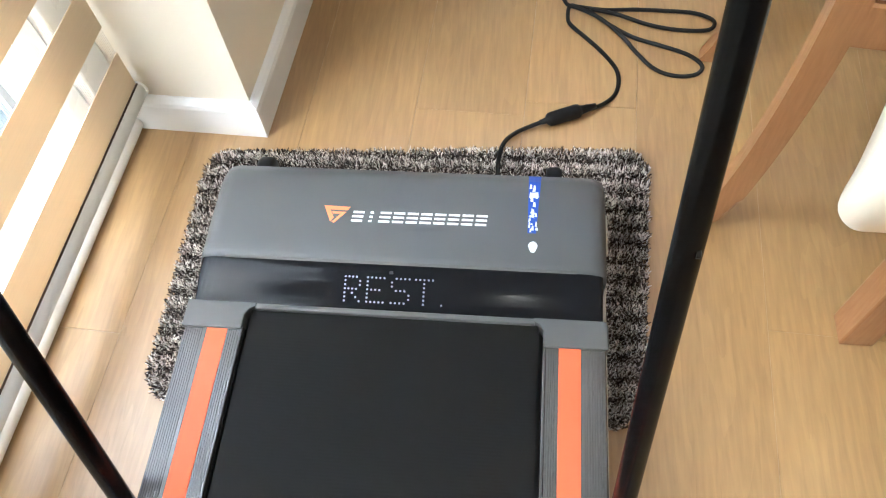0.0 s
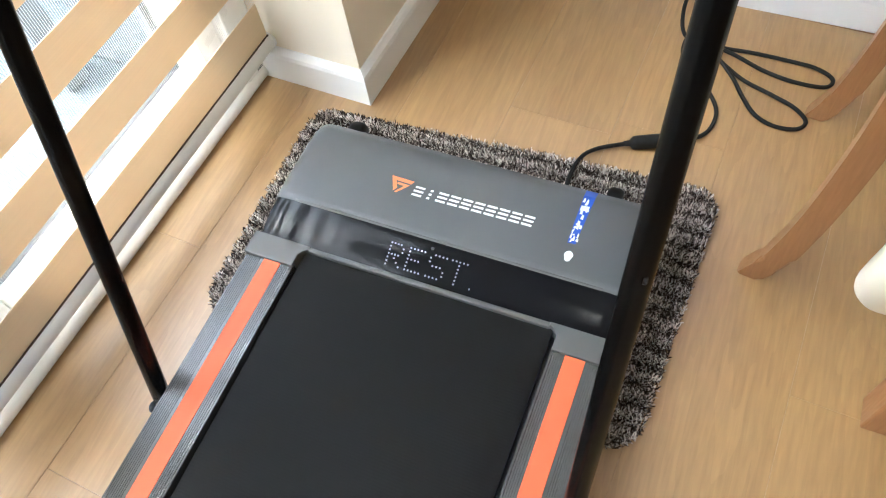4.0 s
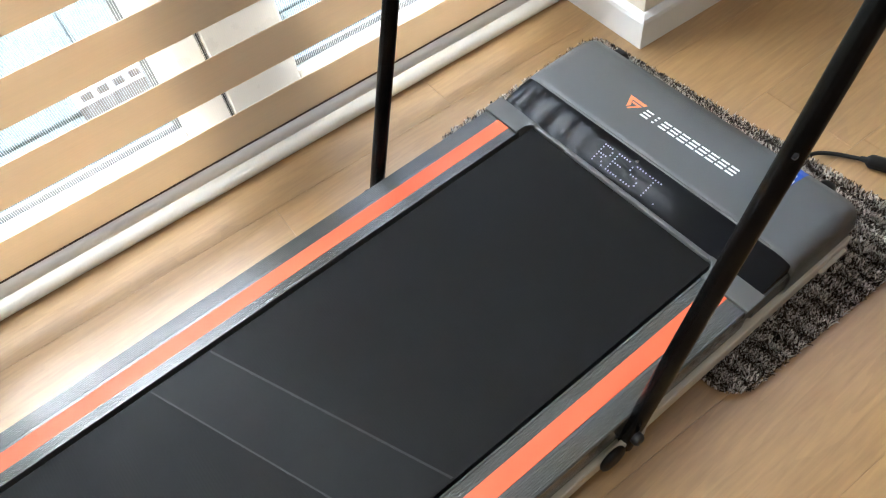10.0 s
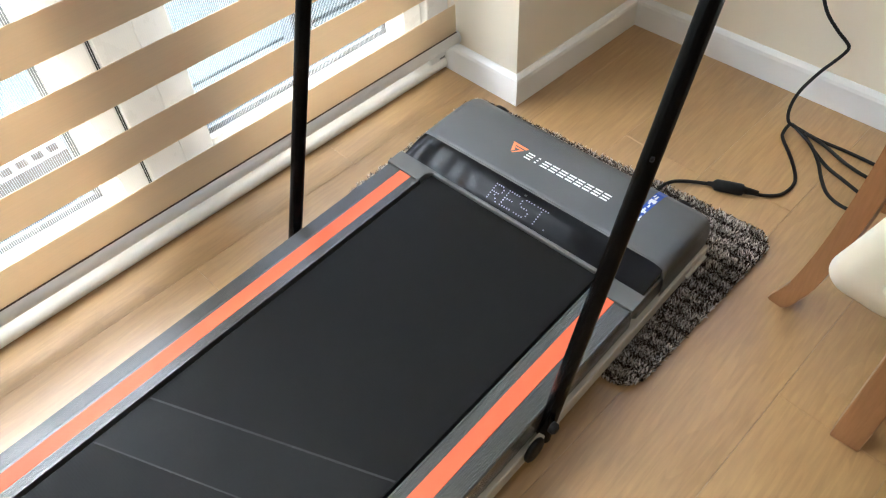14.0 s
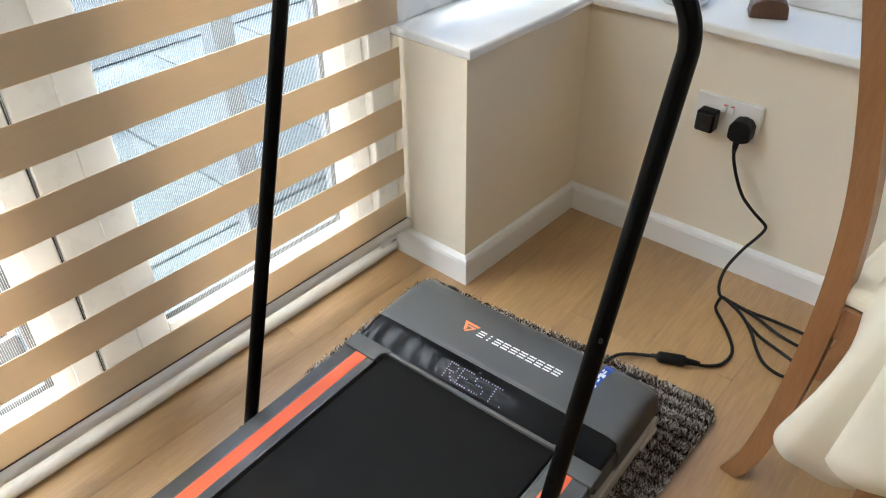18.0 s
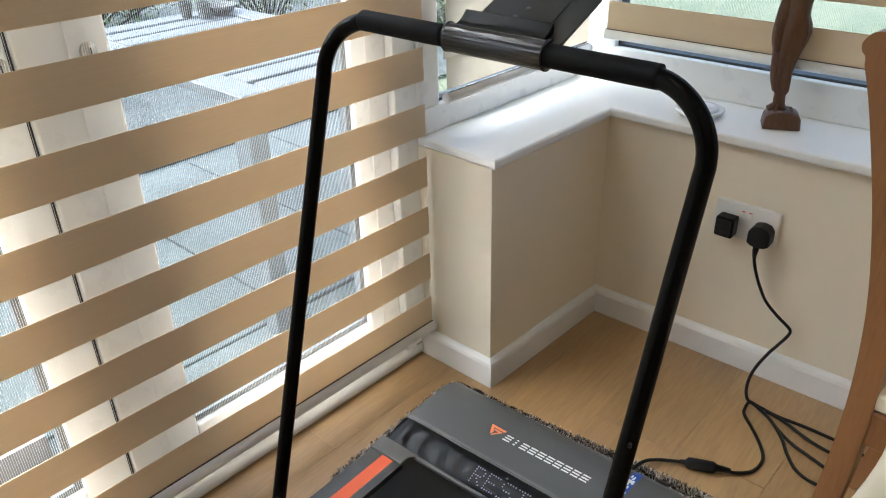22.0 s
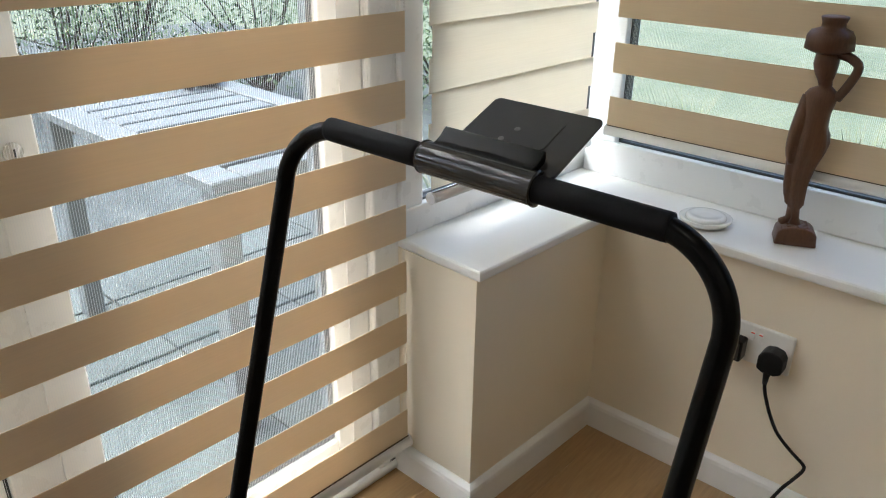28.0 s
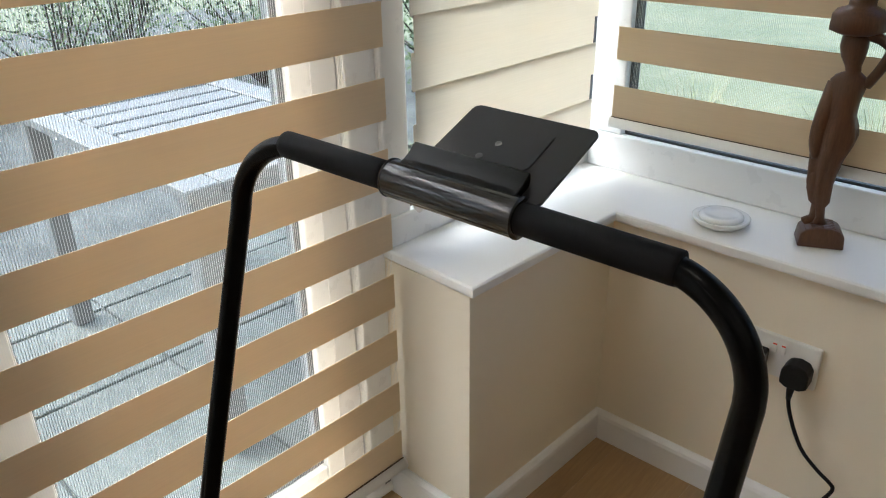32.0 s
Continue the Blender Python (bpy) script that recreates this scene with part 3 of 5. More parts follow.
# ---- zebra blinds ----
def zebra(name, label, axis, at, lo, hi, top, z_bar, first_top, pitch, band, mat, closed=False, tall=1.0):
    """Bands of cloth and voile down to a round bottom bar with end caps."""
    b = thing(name, label, "window blind", "zebra blinds")

    def strip(nm, z0, z1, m, off, thick=0.0012):
        if axis == 0:
            ob = part(nm, slab((at + off - thick, lo, z0), (at + off, hi, z1)), m, b)
        else:
            ob = part(nm, slab((lo, at + off - thick, z0), (hi, at + off, z1)), m, b)
        return ob

    def threads(z0, z1):
        """The see-through band: upright yarns with open gaps, held by a weft at top and bottom."""
        wide = 0.0007 if axis == 0 else 0.0004
        verts, faces = [], []
        for k in range(int((hi - lo) / 0.0034)):
            a = lo + 0.001 + k * 0.0034
            n = len(verts)
            ends = ((a, z0), (a + wide, z0), (a + wide, z1), (a, z1))
            verts += [(at - 0.0006, y, zz) if axis == 0 else (y, at - 0.0006, zz) for y, zz in ends]
            faces.append((n, n + 1, n + 2, n + 3))
        sheet("voile_band", verts, faces, M_VOILE, b)

    z = first_top
    while z - band < top:
        strip("cloth_band", max(z - band, z_bar + 0.008 * tall), min(z, top), mat, 0.0)
        if closed:
            strip("cloth_band", max(z - 0.004, z_bar + 0.008), min(z + pitch - band + 0.006, top), mat, -0.008 if axis == 0 else 0.008)
        elif z < top:
            threads(z, min(z + pitch - band, top))
        z += pitch
    if axis == 0:
        body = lathe([(0.0118, lo), (0.0118, hi)], 18, (at, 0, z_bar), axis=1)
        caps = [((at, lo - 0.004, z_bar), 1), ((at, hi, z_bar), 1)]
        lip = slab((at + 0.0008, lo, z_bar + 0.0112 * tall), (at + 0.0034, hi, z_bar + 0.0118 * tall + 0.0008))
    else:
        body = lathe([(0.0118, lo), (0.0118, hi)], 18, (0, at, z_bar), axis=0)
        caps = [((lo - 0.004, at, z_bar), 0), ((hi, at, z_bar), 0)]
        lip = slab((lo, at - 0.0034, z_bar + 0.0112), (hi, at - 0.0008, z_bar + 0.0126))
    oval = Matrix.Translation((0, 0, z_bar)) @ Matrix.Diagonal((1, 1, tall, 1)) @ Matrix.Translation((0, 0, -z_bar))
    body.transform(oval)
    part("bottom_bar", body, M_WHITE, b, smooth=True)
    part("bar_groove", lip, M_GROOVE, b)
    for c, ax in caps:
        cap = lathe([(0.0110, 0), (0.0128, 0.001), (0.0128, 0.004)], 18, c, axis=ax)
        cap.transform(oval)
        part("end_cap", cap, M_UPVC, b)
    if axis == 0:
        part("head_rail", slab((at - 0.04, lo, top), (at + 0.03, hi, 2.1), 0.006, 2), M_WHITE, b)
    else:
        part("head_rail", slab((lo, at - 0.04, top), (hi, at + 0.03, 2.1), 0.006, 2), M_WHITE, b)
    return b


zebra("zebra_blind", "tan and sheer striped zebra blind over the patio doors", 0, -0.436, -2.32, 0.388, 2.03, 0.0965, 0.1800, 0.1190, 0.0690, M_BAND, tall=1.25)
zebra("zebra_blind", "pale zebra blind closed over the side window", 0, -0.424, 0.446, 0.990, 2.03, 0.657, 0.742, 0.1222, 0.0675, M_BAND_PALE, closed=True)
zebra("zebra_blind", "tan and sheer striped zebra blind over the sill window", 1, 0.985, -0.368, 1.70, 2.03, 0.702, 0.782, 0.1222, 0.0675, M_BAND)

# pull chain of the door blind
chain = thing("blind_chain", "white beaded pull chain beside the blind", "blind chain")
bm = bmesh.new()
for k in range(150):
    z = 1.98 - k * 0.0065
    bmesh.ops.create_icosphere(bm, subdivisions=1, radius=0.0022, matrix=Matrix.Translation((-0.446, 0.394 + 0.003 * math.sin(k * 0.05), z)))
part("beads", bm, M_PUCK, chain)
part("cord", swept([(-0.446, 0.394 + 0.003 * math.sin(k * 0.5), 1.98 - k * 0.065) for k in range(16)], 0.0006, 6), M_PUCK, chain)

# ---- lamps in the ceiling ----
for k, (x, y) in enumerate(LAMP_SPOTS):
    lamp = thing("ceiling_light", "recessed round ceiling light, switched on, warm white", "ceiling light", "ceiling lights", at=(x, y, CEIL_Z))
    part("rim", lathe([(0.058, -0.004), (0.060, -0.001), (0.060, 0.001), (0.046, 0.001), (0.046, -0.004)], 28), M_UPVC, lamp)
    part("diffuser", lathe([(0.045, -0.003), (0.045, -0.001)], 28), M_LAMP, lamp)
    bulb = new("lamp_light", bpy.data.lights.new("lamp_light", "AREA"))
    bulb.data.shape, bulb.data.size, bulb.data.energy, bulb.data.color = "DISK", 0.085, LAMP_WATTS, (1.0, 0.855, 0.68)
    bulb.matrix_world = look((x, y, CEIL_Z - 0.006), (x, y, 0))


turn_with_room(ROOM_START)

# ---- treadmill ----
tm = thing("treadmill", "dark grey walking treadmill with orange rail stripes and black handlebar", "treadmill", at=(0, 0, 0))

# steel underframe
for s in (-1, 1):
    x0, x1 = sorted((s * 0.252, s * 0.278))
    part("frame_beam", slab((x0, -1.06, 0.022), (x1, 0.245, 0.052), 0.002), M_FRAME, tm, "cream painted steel beam")
    part("beam_tab", slab((min(s * 0.276, s * 0.284), 0.17, 0.030), (max(s * 0.276, s * 0.284), 0.235, 0.035), 0.001), M_FRAME, tm)
for y in (-0.93, -0.45, 0.10):
    part("cross_beam", slab((-0.252, y, 0.024), (0.252, y + 0.03, 0.046), 0.002), M_FRAME, tm)
part("deck", slab((-0.1955, -1.055, 0.055), (0.1955, 0.02, 0.088), 0.002), M_RUBBER, tm)


def rail_outline(s):
    """Cross-section of a side rail: grooved top, square outer flank."""
    top = 0.107
    pts = [(0.270, 0.058), (0.270, 0.104), (0.268, top)]
    for x in (0.2655, 0.2625, 0.2595, 0.2565, 0.2535, 0.2505, 0.2475, 0.2445):
        pts += [(x + 0.0006, top), (x + 0.0003, top - 0.0008), (x - 0.0003, top - 0.0008), (x - 0.0006, top)]
    pts += [(0.2395, top), (0.2392, top - 0.0012), (0.2118, top - 0.0012), (0.2115, top)]
    for x in (0.2085, 0.2055, 0.2025, 0.1995):
        pts += [(x + 0.0006, top), (x + 0.0003, top - 0.0008), (x - 0.0003, top - 0.0008), (x - 0.0006, top)]
    pts += [(0.1965, top), (0.1965, 0.058)]
    return [(s * x, z) for x, z in pts]


for s in (-1, 1):
    rail = part("side_rail", prism(rail_outline(s), -0.985, 0.0, axis=1), M_RAIL, tm, "grooved grey metal side rail")
    x0, x1 = sorted((s * 0.2390, s * 0.2120))
    part("orange_strip", slab((x0, -0.984, 0.1045), (x1, -0.002, 0.1074), 0.0004), M_ORANGE, rail, "bright orange insert strip")
    # added strip: gives the highlight along the rail's inner side a shape
    x0, x1 = sorted((s * 0.1925, s * 0.1962))
    part("bright_edge", slab((x0, -0.984, 0.092), (x1, -0.002, 0.1078), 0.0008), M_RAIL_EDGE, rail, "added metal strip standing in for a highlight on the rail")
    x0, x1 = sorted((s * 0.190, s * 0.275))
    cap = part("end_cap", slab((x0, -1.115, 0.030), (x1, -0.985, 0.110), 0.010, 3), M_GREY, tm, "grey plastic rear end cap")
    if s < 0:
        part("warning_label", slab((-0.264, -1.020, 0.1100), (-0.200, -0.990, 0.1104)), M_YELLOW, cap, "yellow warning label")
        part("warning_label_edge", slab((-0.264, -0.9895, 0.1100), (-0.200, -0.9865, 0.1104)), M_RED, cap)

# belt: wraps round both ends
belt_outline = []
for k in range(9):
    a = radians(-90 + 180 * k / 8)
    belt_outline.append((0.030 + 0.027 * math.cos(a), 0.0765 + 0.027 * math.sin(a)))
for k in range(9):
    a = radians(90 + 180 * k / 8)
    belt_outline.append((-1.065 + 0.027 * math.cos(a), 0.0765 + 0.027 * math.sin(a)))
belt = part("belt", prism(belt_outline, -0.1865, 0.1865, axis=0), M_BELT, tm, "black ribbed running belt")
for (xa, ya), (xb, yb), w in (((-0.184, -0.600), (0.184, -0.452), 0.0016), ((-0.184, -0.695), (0.184, -0.552), 0.0012)):
    bm = bmesh.new()
    q = [bm.verts.new((xa, ya - w, 0.10365)), bm.verts.new((xb, yb - w, 0.10365)), bm.verts.new((xb, yb + w, 0.10365)), bm.verts.new((xa, ya + w, 0.10365))]
    t4 = [bm.verts.new(v.co + Vector((0, 0, 0.00035))) for v in q]
    bm.faces.new(t4)
    for k in range(4):
        bm.faces.new((q[k], q[(k + 1) % 4], t4[(k + 1) % 4], t4[k]))
    part("belt_seam", bm, M_SEAM, belt, "slanting glued belt seam")
bm = bmesh.new()
q = [bm.verts.new((x, y, 0.10355)) for x, y in ((-0.184, -0.6938), (0.184, -0.5508), (0.184, -0.4536), (-0.184, -0.6016))]
t4 = [bm.verts.new(v.co + Vector((0, 0, 0.00025))) for v in q]
bm.faces.new(t4)
for k in range(4):
    bm.faces.new((q[k], q[(k + 1) % 4], t4[(k + 1) % 4], t4[k]))
part("belt_splice", bm, M_SPLICE, belt, "faintly scuffed grey splice of the belt")

# motor cover: a drawn-out profile whose ends are rounded off
COVER = [(0.252, 0.048), (0.254, 0.085), (0.251, 0.104), (0.243, 0.117), (0.228, 0.1245), (0.205, 0.1275), (0.150, 0.1285), (0.100, 0.1275), (0.088, 0.1262)]
PANEL = [(0.0875, 0.1255), (0.080, 0.1245), (0.068, 0.1218), (0.055, 0.1172), (0.043, 0.1125), (0.033, 0.1095), (0.024, 0.1085)]


def rounded_ends(profile, half, r, base, n=7):
    """Sections along x; the last ones drop towards the sides like a soft moulded corner."""
    xs = [-half, *[-half + r * (1 - math.cos(radians(90 * k / n))) for k in range(1, n + 1)], -half * 0.5, 0, half * 0.5]
    xs += [half - r * (1 - math.cos(radians(90 * k / n))) for k in range(n, 0, -1)] + [half]
    bm = bmesh.new()
    rows = []
    for x in xs:
        u = max(0.0, (abs(x) - (half - r)) / r)
        drop = 1 - math.sqrt(max(0.0, 1 - u * u))
        rows.append([bm.verts.new((x, y - (0.010 * drop if y > 0.2 else 0), z - drop * r * 0.8 * max(0, (z - base)) / 0.08)) for y, z in profile])
    for a, b in zip(rows, rows[1:]):
        for k in range(len(profile) - 1):
            bm.faces.new((a[k], a[k + 1], b[k + 1], b[k]))
    for row in (rows[0], rows[-1]):
        low = [bm.verts.new((v.co.x, v.co.y, base)) for v in row]
        for k in range(len(row) - 1):
            bm.faces.new((row[k], row[k + 1], low[k + 1], low[k]))
    bmesh.ops.recalc_face_normals(bm, faces=bm.faces[:])
    return bm


cover = part("motor_cover", rounded_ends(COVER + [(0.0876, 0.110)], 0.272, 0.026, 0.048), M_GREY, tm, "dark grey textured motor cover", True)
panel = part("display_panel", rounded_ends(PANEL, 0.266, 0.030, 0.100), M_GLOSS, tm, "glossy black display panel, lit", True)
part("cover_skirt", slab((-0.268, 0.02, 0.050), (0.268, 0.245, 0.100), 0.004), M_GREY, tm)
part("panel_rim", prism([(0.0885, 0.1250), (0.0905, 0.1276), (0.0885, 0.1278), (0.0866, 0.1262)], -0.232, 0.232, axis=0), M_BRACKET, tm)
for s in (-1, 1):
    pts = [(0.2725, 0.030), (0.2725, -0.008), (0.193, -0.008), (0.193, 0.012), (0.187, 0.021), (0.180, 0.024), (0.180, 0.030)]
    part("corner_bracket", prism([(s * x, y) for x, y in pts], 0.090, 0.1115, bevel=0.0015), M_BRACKET, tm, "grey plastic corner bracket")
part("front_lip", slab((-0.182, 0.0215, 0.100), (0.182, 0.0295, 0.1105), 0.002, 2), M_BRACKET, tm)


def panel_z(y):
    ys, zs = [p[0] for p in PANEL][::-1], [p[1] for p in PANEL][::-1]
    return float(np.interp(y, ys, zs))


GLYPHS = {"R": "1111010001100011111010100100101000 1".replace(" ", ""), "E": "11111100001000011110100001000011111", "S": "01111100001000001110000010000111110", "T": "11111001000010000100001000010000100"}


def led(text_char, x0, x1):
    bm = bmesh.new()
    for r in range(7):
        for c in range(5):
            if text_char == "." and not (r == 6 and c == 2):
                continue
            if text_char != "." and GLYPHS[text_char][r * 5 + c] == "0":
                continue
            x, y = x0 + (x1 - x0) * c / 4, 0.0690 - 0.030 * r / 6
            bmesh.ops.create_circle(bm, cap_ends=True, segments=8, radius=0.00145, matrix=Matrix.Translation((x, y, panel_z(y) + 0.0006)) @ Matrix.Rotation(radians(20), 4, "X"))
    part("led_character", bm, M_LED, panel, "lit dot-matrix character")


for ch, x0, x1 in (("R", -0.0655, -0.0460), ("E", -0.0360, -0.0145), ("S", -0.0040, 0.0185), ("T", 0.0270, 0.0490), (".", 0.0515, 0.0715)):
    led(ch, x0, x1)
part("sensor_window", slab((-0.0085, 0.0745, 0.1236), (-0.0035, 0.0785, 0.1250)), M_RAIL_EDGE, panel)


def cover_z(y):
    ys, zs = [p[0] for p in COVER][::-1], [p[1] for p in COVER][::-1]
    return float(np.interp(y, ys[:8], zs[:8]))


def raised(name, outline, mat, parent, up=0.0004):
    """A printed patch that follows the cover's top."""
    bm = bmesh.new()
    f = bm.faces.new([bm.verts.new((x, y, 0)) for x, y in outline])
    ys = sorted({round(y, 4) for _, y in outline})
    for cut in (0.243, 0.228, 0.205, 0.150):
        if ys[0] < cut < ys[-1]:
            bmesh.ops.bisect_plane(bm, geom=bm.verts[:] + bm.edges[:] + bm.faces[:], plane_co=(0, cut, 0), plane_no=(0, 1, 0))
    for v in bm.verts:
        v.co.z = cover_z(v.co.y) + up
    bmesh.ops.recalc_face_normals(bm, faces=bm.faces[:])
    return part(name, bm, mat, parent)


# emblem and maker's mark as plain shapes
raised("emblem", [(-0.1105, 0.1735), (-0.0735, 0.1725), (-0.0770, 0.1665), (-0.1010, 0.1672), (-0.0945, 0.1545), (-0.0985, 0.1480)], M_LOGO_O, cover)
raised("emblem_bar", [(-0.0985, 0.1645), (-0.0780, 0.1640), (-0.0930, 0.1460), (-0.0965, 0.1470), (-0.0860, 0.1605), (-0.0965, 0.1608)], M_LOGO_O, cover)
for k in range(10):
    x = -0.0700 + k * 0.0186
    w, lean, th = (0.0045, 0.0014, 0.0036) if k == 1 else (0.0152, 0.0014, 0.0036)
    x += 0.005 if k == 1 else 0.0
    y0, y1 = 0.1490 + 0.0002 * k, 0.1665 + 0.0002 * k
    for n in range(3):
        y = y0 + n * (y1 - y0 - th) / 2
        dx = lean * n / 2
        raised("mark_bar", [(x + dx, y), (x + dx + w, y), (x + dx + w, y + th), (x + dx, y + th)], M_LOGO, cover)

tape = raised("blue_sticker", [(0.1675, 0.1430), (0.1785, 0.1430), (0.1840, 0.2420), (0.1665, 0.2420)], M_BLUE, cover, 0.0005)
tape["label"] = "torn blue strip of packing tape"
for _ in range(26):
    x, y = rnd.uniform(0.1672, 0.1770), rnd.uniform(0.144, 0.222)
    w, h = rnd.uniform(0.0012, 0.0045), rnd.uniform(0.002, 0.009)
    raised("tape_scuff", [(x, y), (x + w, y + rnd.uniform(-0.001, 0.001)), (x + w * 0.9, y + h), (x + w * 0.3, y + h * 1.1)], M_PAPER, cover, 0.0009)
raised("tape_scuff", [(0.1680, 0.1990), (0.1805, 0.2000), (0.1800, 0.2090), (0.1700, 0.2080)], M_PAPER, cover, 0.0009)
raised("tape_blob", [(0.1750 + 0.0058 * math.cos(a) * (1 + 0.15 * math.sin(3 * a)), 0.1225 + 0.0085 * math.sin(a)) for a in [k * math.pi / 8 for k in range(16)]], M_PAPER, cover, 0.0005)

for x in (-0.226, 0.203):
    w = part("transport_wheel", lathe([(0.006, -0.012), (0.021, -0.011), (0.024, -0.006), (0.024, 0.006), (0.021, 0.011), (0.006, 0.012)], 22, (x, 0.266, 0.068), axis=0), M_RUBBER, tm, "small black transport wheel", True)
    part("wheel_hub", lathe([(0.010, -0.0135), (0.010, 0.0135)], 14, (x, 0.266, 0.068), axis=0), M_BRACKET, w)
    part("wheel_bracket", slab((x - 0.019, 0.236, 0.040), (x + 0.019, 0.252, 0.085), 0.003), M_RUBBER, tm)
for x in (-0.24, 0.24):
    for y in (-0.95, 0.20):
        part("foot_pad", lathe([(0.016, 0), (0.016, 0.018), (0.012, 0.024)], 14, (x, y, 0.0)), M_RUBBER, tm)

# handlebar
TOP_X, TOP_Y, TOP_Z = -0.022, 0.0415, 0.911


def upright(s):
    """Foot, straight lean and the bend into the bar."""
    if s > 0:
        low, top, end, R = Vector((0.277, -0.240, 0.040)), Vector((0.281, 0.028, 0.821)), Vector((0.190, 0.046, 0.906)), 0.085
    else:
        low, top, end, R = Vector((-0.285, -0.247, 0.040)), Vector((-0.3265, 0.014, 0.826)), Vector((-0.235, 0.037, 0.916)), 0.090
    pts = [low.lerp(top, k / 10) for k in range(11)]
    corner = []
    for k in range(1, 9):
        a = radians(90 * k / 8)
        p = top.lerp(end, k / 8)
        corner.append((top.x - s * R * (1 - math.cos(a)), p.y, top.z + R * math.sin(a)))
    corner.append(end)
    return pts[:-1] + smoothed([pts[-1], *corner], 4)


BAR_START = so_far()
for s in (-1, 1):
    pole = part("upright_pole", swept(upright(s), 0.0122, 18), M_STEEL, tm, "black painted steel tube, bent at the top", True)
    part("pole_button", lathe([(0.004, 0), (0.004, 0.003), (0.002, 0.004)], 10, (0.2835 if s > 0 else -0.3190, -0.092, 0.500), axis=0), M_RUBBER, pole)
    grip = part("foam_grip", lathe([(0.0130, -0.001), (0.0150, 0.0), (0.0152, 0.004), (0.0152, 0.146), (0.0150, 0.1505), (0.0130, 0.1515)], 22, ((0.0795 if s > 0 else -0.2315) + TOP_X, TOP_Y, TOP_Z), axis=0), M_FOAM, tm, "black foam grip sleeve", True)
    # foot joint with clamp screws
    part("pole_shoe", slab((min(s * 0.274, s * 0.284), -0.275, 0.030), (max(s * 0.274, s * 0.284), -0.205, 0.060), 0.002), M_FRAME, tm, "chipped cream steel lug")
    if s > 0:
        part("clamp_knob", lathe([(0.010, 0), (0.019, 0.002), (0.0215, 0.005), (0.0210, 0.009), (0.0180, 0.011), (0.010, 0.0115)], 24, (0.278, -0.270, 0.053), axis=0), M_RUBBER, tm, "round black clamp knob", True)
        part("pivot_bolt", lathe([(0.009, 0), (0.009, 0.008), (0.006, 0.011)], 16, (0.288, -0.238, 0.084), axis=0), M_RUBBER, tm, "black pivot bolt", True)
    else:
        part("pivot_bolt", lathe([(0.006, -0.011), (0.009, -0.008), (0.009, 0)], 16, (-0.292, -0.249, 0.060), axis=0), M_RUBBER, tm, "black pivot bolt", True)
part("crossbar", lathe([(0.0122, -0.228), (0.0122, 0.228)], 18, (TOP_X, TOP_Y, TOP_Z), axis=0), M_STEEL, tm, "", True)

# tablet holder: ridged clamp, wedge and plate
ridges = []
for k in range(56):
    a = 2 * math.pi * k / 56
    front = math.cos(a - radians(215)) > -0.15
    r = 0.0195 + (0.0003 if (k % 2 and front) else 0.0)
    ridges.append((TOP_Y + r * math.cos(a), TOP_Z + r * math.sin(a) * 0.98))
part("holder_clamp", prism(ridges, TOP_X - 0.0715, TOP_X + 0.0805, axis=0), M_CLAMP, tm, "glossy black clamp with fine ridges")
for x in (-0.0735, 0.0805):
    part("clamp_ring", lathe([(0.0155, 0), (0.0202, 0.0003), (0.0202, 0.0017), (0.0155, 0.002)], 30, (TOP_X + x, TOP_Y, TOP_Z), axis=0), M_CLAMP, tm, "", True)
part("holder_wedge", prism([(y + 0.0335, z) for y, z in ((0.001, 0.9292), (0.008, 0.9302), (0.015, 0.9326), (0.022, 0.9368), (0.028, 0.9425), (0.031, 0.9450), (0.0335, 0.9440), (0.034, 0.937), (0.026, 0.916), (0.010, 0.912))], TOP_X - 0.062, TOP_X + 0.074, axis=0, bevel=0.0012), M_STEEL, tm)


def rounded_plate(w0, w1, d0, d1, r, t, tilt_at, tilt):
    """A flat plate with round corners, leaned back about its near edge."""
    out = []
    for cx, cy, a0 in ((w1 - r, d1 - r, 0), (w0 + r, d1 - r, 90), (w0 + r, d0 + r, 180), (w1 - r, d0 + r, 270)):
        for k in range(6):
            a = radians(a0 + 18 * k)
            out.append((cx + r * math.cos(a), cy + r * math.sin(a)))
    bm = prism(out, 0, t, bevel=0.0)
    bm.transform(Matrix.Translation(tilt_at) @ Matrix.Rotation(tilt, 4, "X"))
    return bm


PLATE_AT, PLATE_TILT = (TOP_X, 0.0475, 0.9215), radians(22)
plate = part("holder_plate", rounded_plate(-0.050, 0.096, 0.0, 0.112, 0.008, 0.003, PLATE_AT, PLATE_TILT), M_PLATE, tm, "thin black plate with rounded corners")
up = Matrix.Rotation(PLATE_TILT, 4, "X") @ Vector((0, 0, 0.0030))
part("plate_recess", rounded_plate(-0.028, 0.060, 0.036, 0.092, 0.007, 0.0010, Vector(PLATE_AT) + up, PLATE_TILT), M_PLATE, plate, "raised glossy rectangle")
for x, d in ((0.012, 0.062), (0.004, 0.040)):
    c = Matrix.Rotation(PLATE_TILT, 4, "X") @ Vector((x, d, 0.0042)) + Vector(PLATE_AT)
    bm = lathe([(0.0036, -0.0004), (0.0036, 0.0004), (0.0022, 0.0008)], 12)
    bm.transform(Matrix.Translation(c) @ Matrix.Rotation(PLATE_TILT, 4, "X"))
    part("pad", bm, M_BRACKET, plate)

